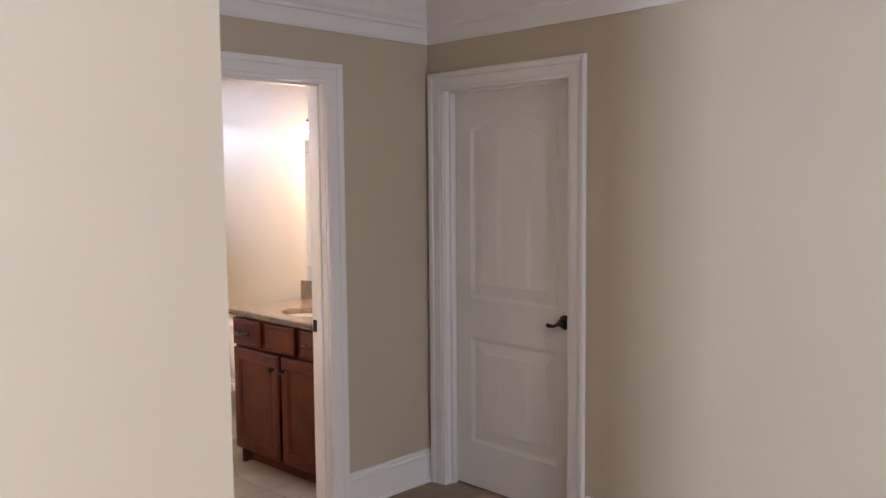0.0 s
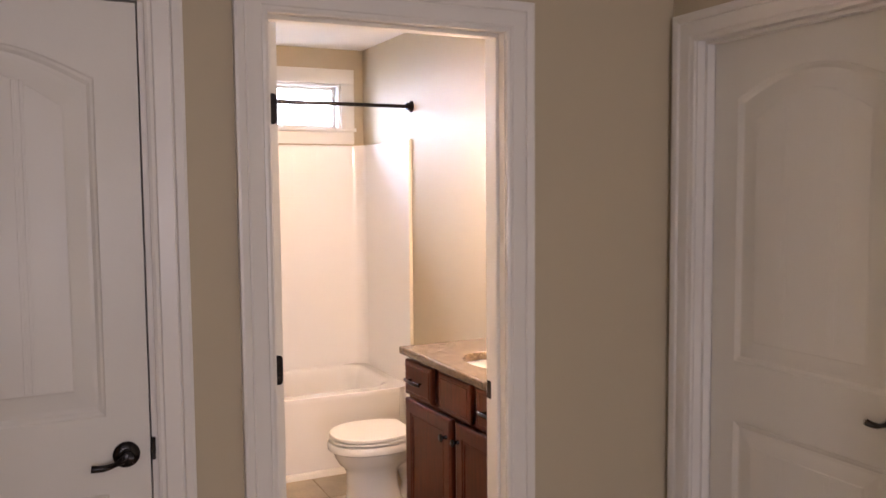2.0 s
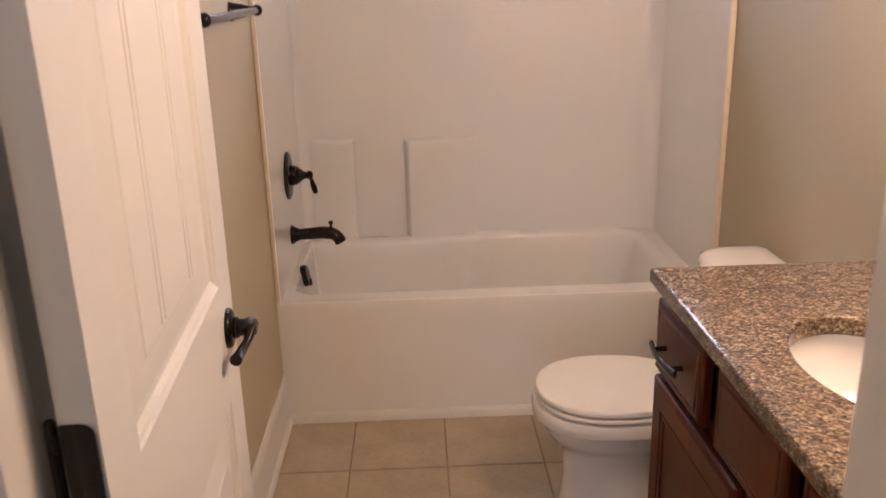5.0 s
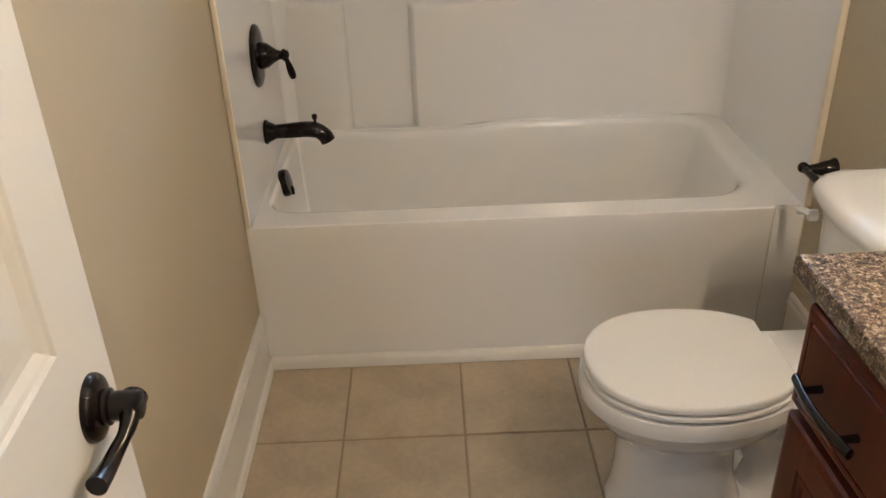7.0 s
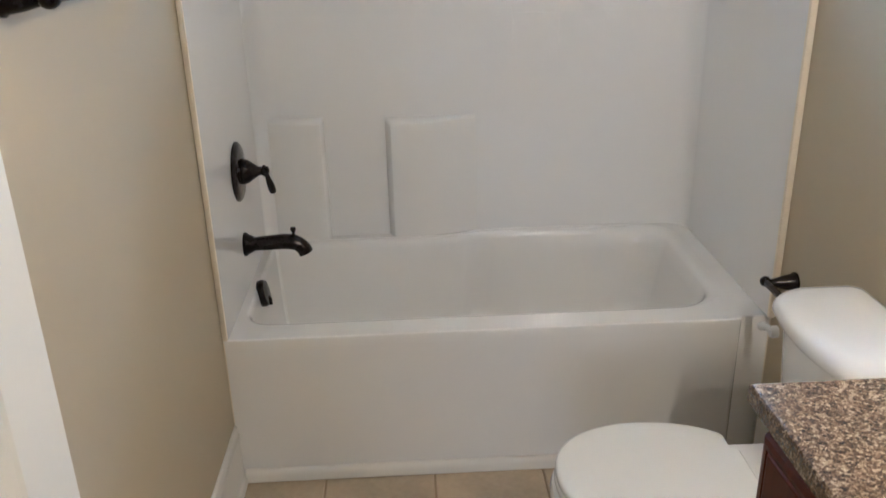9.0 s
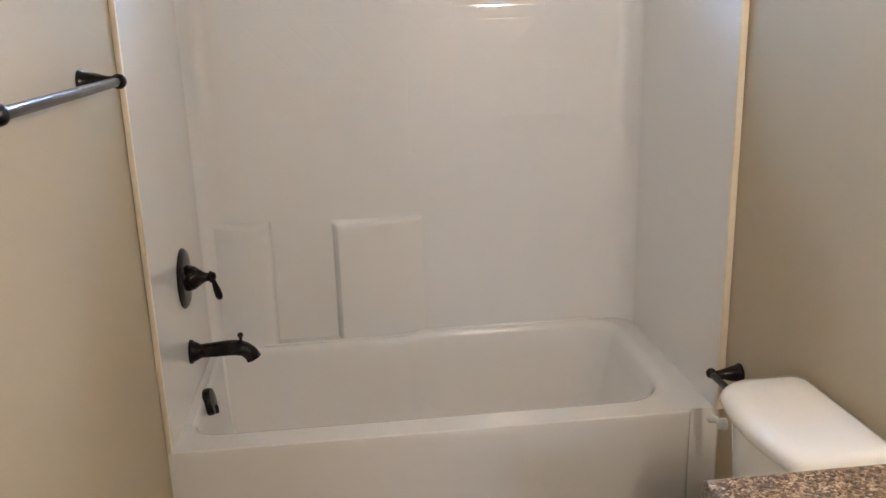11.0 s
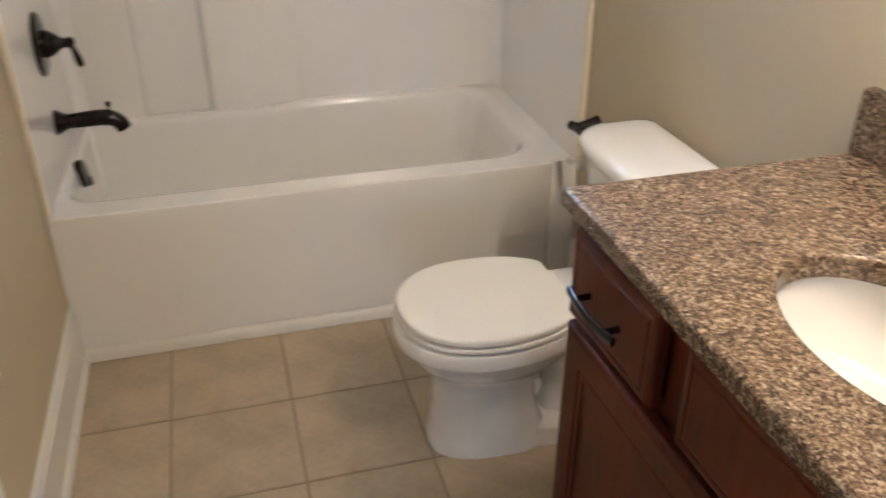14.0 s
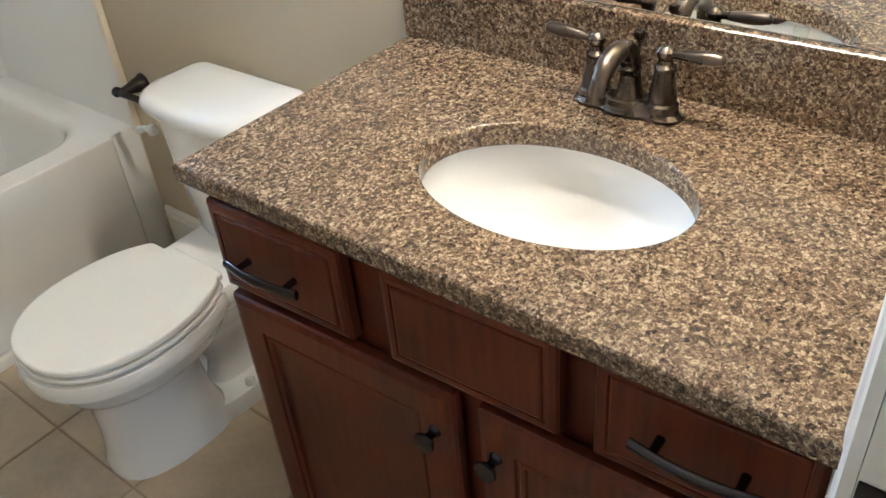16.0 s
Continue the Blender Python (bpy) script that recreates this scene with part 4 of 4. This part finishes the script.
def vanity():
    th = thing("vanity_cabinet", "cherry-stained wooden vanity cabinet with drawers and doors", "vanity", pose(1.25, -1.51, 0))
    X0, X1, Y0, Y1 = 1.022, 1.478, -1.088, -1.964
    part("side_panel", boxes((X0 + 0.0205, X1, Y0 - 0.018, Y0, 0.0, 0.875)), WOOD, th)
    part("side_panel", boxes((X0 + 0.0205, X1, Y1, Y1 + 0.018, 0.0, 0.875)), WOOD, th)
    part("bottom_panel", boxes((X0 + 0.0205, X1, Y1 + 0.0185, Y0 - 0.0185, 0.10, 0.116)), WOOD, th)
    part("toe_kick", boxes((X0 + 0.075, X0 + 0.09, Y1 + 0.0185, Y0 - 0.0185, 0.0, 0.0995)), WOOD, th, "dark recessed toe kick")
    fr = bmesh.new()
    for y0, y1, z0, z1 in ((-1.130, Y0, 0.10, 0.875), (Y1, -1.935, 0.10, 0.875), (-1.560, -1.510, 0.10, 0.7145), (-1.4250, -1.345, 0.7145, 0.860), (-1.720, -1.664, 0.7145, 0.860)):
        box(fr, X0, X0 + 0.02, y0, y1, z0, z1)
    for y0, y1, z0, z1 in ((-1.935, -1.130, 0.860, 0.875), (-1.935, -1.130, 0.685, 0.7145), (-1.51, -1.130, 0.10, 0.125), (-1.935, -1.56, 0.10, 0.125)):
        box(fr, X0, X0 + 0.02, y0, y1, z0, z1)
    part("face_frame", fr, WOOD, th)
    # thin dark sheet behind the frame; its colour stands in for the shade inside
    part("interior_shade_sheet", boxes((X0 + 0.030, X0 + 0.036, Y1 + 0.0185, Y0 - 0.0185, 0.1165, 0.875)), CABINET_SHADE, th)
    X = X0 - 0.0195 - 0.012
    d = part("drawer_front", front_panel(-1.102, -1.352, 0.708, 0.860, X), WOOD, th)
    arched_pull(-1.288, -1.148, 0.780, X, d)
    part("false_front", front_panel(-1.418, -1.670, 0.708, 0.860, X), WOOD, th)
    d = part("drawer_front", front_panel(-1.714, -1.956, 0.708, 0.860, X), WOOD, th)
    arched_pull(-1.908, -1.768, 0.784, X, d)
    d = part("door", front_panel(-1.102, -1.517, 0.105, 0.690, X, flat=False), WOOD, th)
    knob(-1.484, 0.612, X, d)
    d = part("door", front_panel(-1.554, -1.956, 0.105, 0.690, X, flat=False), WOOD, th)
    knob(-1.582, 0.618, X, d)
    shift(th)
    th.matrix_world = pose(0.9805, -1.5, 0, 0, 0, SKEW) @ pose(-0.9905, 1.5, 0) @ th.matrix_world
    return th


vanity()


def ellipse(cx, cy, a, b, z, n=56):
    return [(cx + a * math.cos(2 * math.pi * i / n), cy + b * math.sin(2 * math.pi * i / n), z) for i in range(n)]


SINK = (1.197, -1.531)


def countertop():
    x0, y0, y1, top = 0.963, -1.979, -1.056, 0.908
    th = thing("countertop", "speckled brown granite countertop with an oval cut-out", "countertop", pose(1.24, -1.5, 0.875))
    bm = bmesh.new()

    def rect(i, z):
        return [(x, y, z) for x, y in ((x0 + i, y0), (WALL_X - 0.001, y0), (WALL_X - 0.001, y1 - i), (x0 + i, y1 - i))]
    outer = [rect(0.006, top), rect(0.0025, top - 0.0015), rect(0.0005, top - 0.005), rect(0.0, top - 0.010), rect(0.0, top - 0.028), rect(0.003, top - 0.0325)]
    loft(bm, outer, cap0=False, cap1=False)
    hole = [ellipse(*SINK, a, b, z) for a, b, z in ((0.134, 0.193, top), (0.1315, 0.1905, top - 0.0015), (0.130, 0.189, top - 0.005), (0.130, 0.189, top - 0.0336))]
    ring = bmesh.new()
    loft(ring, hole, cap0=False, cap1=False)
    part("cut_out_edge", ring, GRANITE, th, "polished granite edge of the oval cut-out", smooth=True)
    for a, b in ((outer[0], hole[0]), (outer[-1], [(x, y, top - 0.0325) for x, y, z in hole[-1]])):
        es = []
        for lp in (a, b):
            vs = [bm.verts.new(p) for p in lp]
            es += [bm.edges.new((vs[i], vs[(i + 1) % len(vs)])) for i in range(len(vs))]
        bmesh.ops.triangle_fill(bm, edges=es, use_beauty=True)
    bmesh.ops.remove_doubles(bm, verts=bm.verts, dist=0.0003)
    part("slab", bm, GRANITE, th)
    shift(th)
    bm = bmesh.new()

    def strip(i, z):
        return [(x, y, z) for x, y in ((WALL_X - 0.021 + i, y0), (WALL_X - 0.001, y0), (WALL_X - 0.001, y1 - i), (WALL_X - 0.021 + i, y1 - i))]
    loft(bm, [strip(0.0, 0.9085), strip(0.0, 1.016), strip(0.0006, 1.0185), strip(0.0025, 1.020)])
    solid("backsplash", bm, GRANITE, "low speckled granite backsplash behind the faucet", "backsplash")


countertop()


def sink():
    th = thing("sink", "white oval undermount porcelain sink", "sink", pose(SINK[0], SINK[1], 0.754))
    bm = bmesh.new()
    loft(bm, [ellipse(0, 0, a, b, z - 0.74) for a, b, z in ((0.170, 0.216, 0.8605), (0.153, 0.199, 0.8605), (0.150, 0.196, 0.852), (0.146, 0.191, 0.83), (0.136, 0.178, 0.795), (0.115, 0.15, 0.762), (0.08, 0.105, 0.744), (0.035, 0.04, 0.737), (0.02, 0.02, 0.7365))], cap0=False)
    part("basin", bm, PORCELAIN, th, smooth=True)
    bm = bmesh.new()
    lathe(bm, [(0.024, -0.0025), (0.024, 0.001), (0.019, 0.003), (0.006, 0.003)], pose(0, 0, 0), 24)
    part("drain", bm, PEWTER, th, smooth=True)
    bm = bmesh.new()
    lathe(bm, [(0.012, 0.0), (0.012, 0.003), (0.007, 0.004)], pose(-0.139, 0.0, 0.068, 0, 72, 0), 20)
    part("overflow_ring", bm, CHROME, th, smooth=True)
    return th


sink()


def faucet():
    th = thing("faucet", "dark brushed nickel two-handle faucet on the countertop", "faucet", pose(1.412, -1.524, 0.9085))

    def plate(w, d, z):
        out = []
        n = 44
        for i in range(n):
            a = 2 * math.pi * i / n
            y = math.copysign(abs(math.cos(a)) ** 0.8, math.cos(a)) * w
            k = abs(y) / w
            waist = 1.0 - 0.22 * math.exp(-((k - 0.42) / 0.16) ** 2)
            out.append((math.copysign(abs(math.sin(a)) ** 0.75, math.sin(a)) * d * waist, y, z))
        return out
    bm = bmesh.new()
    loft(bm, [plate(0.082, 0.029, 0.0), plate(0.083, 0.030, 0.005), plate(0.080, 0.027, 0.009), plate(0.077, 0.0245, 0.011), plate(0.075, 0.023, 0.019), plate(0.071, 0.019, 0.022)])
    part("base_plate", bm, PEWTER, th, smooth=True)
    bm = bmesh.new()
    lathe(bm, [(0.0215, 0.018), (0.021, 0.024), (0.0175, 0.030), (0.0155, 0.044), (0.0145, 0.052)], pose(0.004, 0, 0), 24)
    pts = curve([(0.004, 0, 0.050), (0.002, 0, 0.074), (-0.014, 0, 0.094), (-0.042, 0, 0.100), (-0.070, 0, 0.090), (-0.088, 0, 0.068), (-0.094, 0, 0.050)], 6)
    k = len(pts)
    tube(bm, pts, [0.0145 - 0.0015 * i / k for i in range(k)], 20)
    part("spout", bm, PEWTER, th, smooth=True)
    bm = bmesh.new()
    lathe(bm, [(0.003, 0.018), (0.003, 0.094), (0.006, 0.096), (0.0085, 0.102), (0.007, 0.109), (0.002, 0.111)], pose(0.024, 0, 0), 14)
    part("lift_rod", bm, PEWTER, th, smooth=True)
    for s in (-1, 1):
        bm = bmesh.new()
        lathe(bm, [(0.0235, 0.018), (0.023, 0.023), (0.0195, 0.026), (0.0195, 0.030), (0.0185, 0.040), (0.0135, 0.070), (0.0150, 0.072), (0.0150, 0.076), (0.0105, 0.080), (0.0095, 0.086), (0.0125, 0.091), (0.0125, 0.098), (0.007, 0.104), (0.002, 0.106)], pose(0, 0.052 * s, 0), 24)
        hub = part("handle_hub", bm, PEWTER, th, smooth=True)
        bm = bmesh.new()
        lathe(bm, [(0.0055, 0.008), (0.0055, 0.018), (0.0075, 0.030), (0.0095, 0.052), (0.0090, 0.070), (0.0070, 0.076), (0.0075, 0.079), (0.003, 0.083)], pose(0, 0.052 * s, 0.094, -90 * s, 0, 0) @ pose(0, 0, 0, 4 * s, 0, 0), 18)
        part("lever", bm, PEWTER, hub, smooth=True)
    return th


faucet()


def mirror():
    th = thing("mirror", "frameless wall mirror above the granite backsplash", "mirror", pose(WALL_X, -1.53, 1.0205))
    part("glass", boxes((-0.0085, -0.0015, -0.435, 0.420, 0.0022, 0.900), bevel=0.0008), MIRROR, th)
    part("bottom_channel", boxes((-0.0100, -0.0012, -0.436, 0.421, 0.0002, 0.0018)), CHROME, th, "thin chrome channel")
    for y in (0.20, -0.19):
        part("clip", boxes((-0.0122, -0.0114, y - 0.009, y + 0.009, 0.0005, 0.016), bevel=0.0003), GLASS, th, "small clear mirror clip")
    return th


mirror()


def vanity_light():
    th = thing("vanity_light", "bronze vanity light bar with three lit frosted shades", "wall lamp", pose(WALL_X, -1.53, 1.985))
    part("back_plate", boxes((-0.020, -0.0005, -0.26, 0.26, -0.035, 0.035), bevel=0.008), BRONZE, th)
    for y in (-0.16, 0.0, 0.16):
        bm = bmesh.new()
        tube(bm, curve([(-0.015, y, 0.0), (-0.09, y, 0.015), (-0.155, y, 0.0), (-0.176, y, -0.025)], 5), 0.008, 12)
        arm = part("arm", bm, BRONZE, th, smooth=True)
        bm = bmesh.new()
        lathe(bm, [(0.020, -0.024), (0.028, -0.034), (0.045, -0.062), (0.055, -0.078)], pose(-0.176, y, 0), 24)
        bm.faces.ensure_lookup_table()
        bmesh.ops.delete(bm, geom=[f for f in bm.faces if len(f.verts) > 4], context="FACES_ONLY")
        part("shade", bm, FROST, arm, "lit frosted glass shade", smooth=True)
    return th


vanity_light()


def ceiling_vent():
    th = thing("ceiling_vent", "white square louvred exhaust fan grille on the ceiling", "ceiling vent", pose(1.21, -0.20, CEIL_BATH))
    bm = bmesh.new()
    for a, b, c, d in ((-0.13, 0.13, -0.13, -0.105), (-0.13, 0.13, 0.105, 0.13), (-0.13, -0.105, -0.105, 0.105), (0.105, 0.13, -0.105, 0.105)):
        box(bm, a, b, c, d, -0.016, -0.0005, bevel=0.003)
    part("frame", bm, TRIM, th)
    for k in range(9):
        y = -0.094 + 0.0235 * k
        bm = boxes((-0.1045, 0.1045, y - 0.008, y + 0.008, -0.0125, -0.0095))
        part("slat", bm, TRIM, th)
    part("backing", boxes((-0.1045, 0.1045, -0.1045, 0.1045, -0.0035, -0.0008)), BOARD, th)
    return th


ceiling_vent()

# whole and cut floor tiles last
tile_floor()
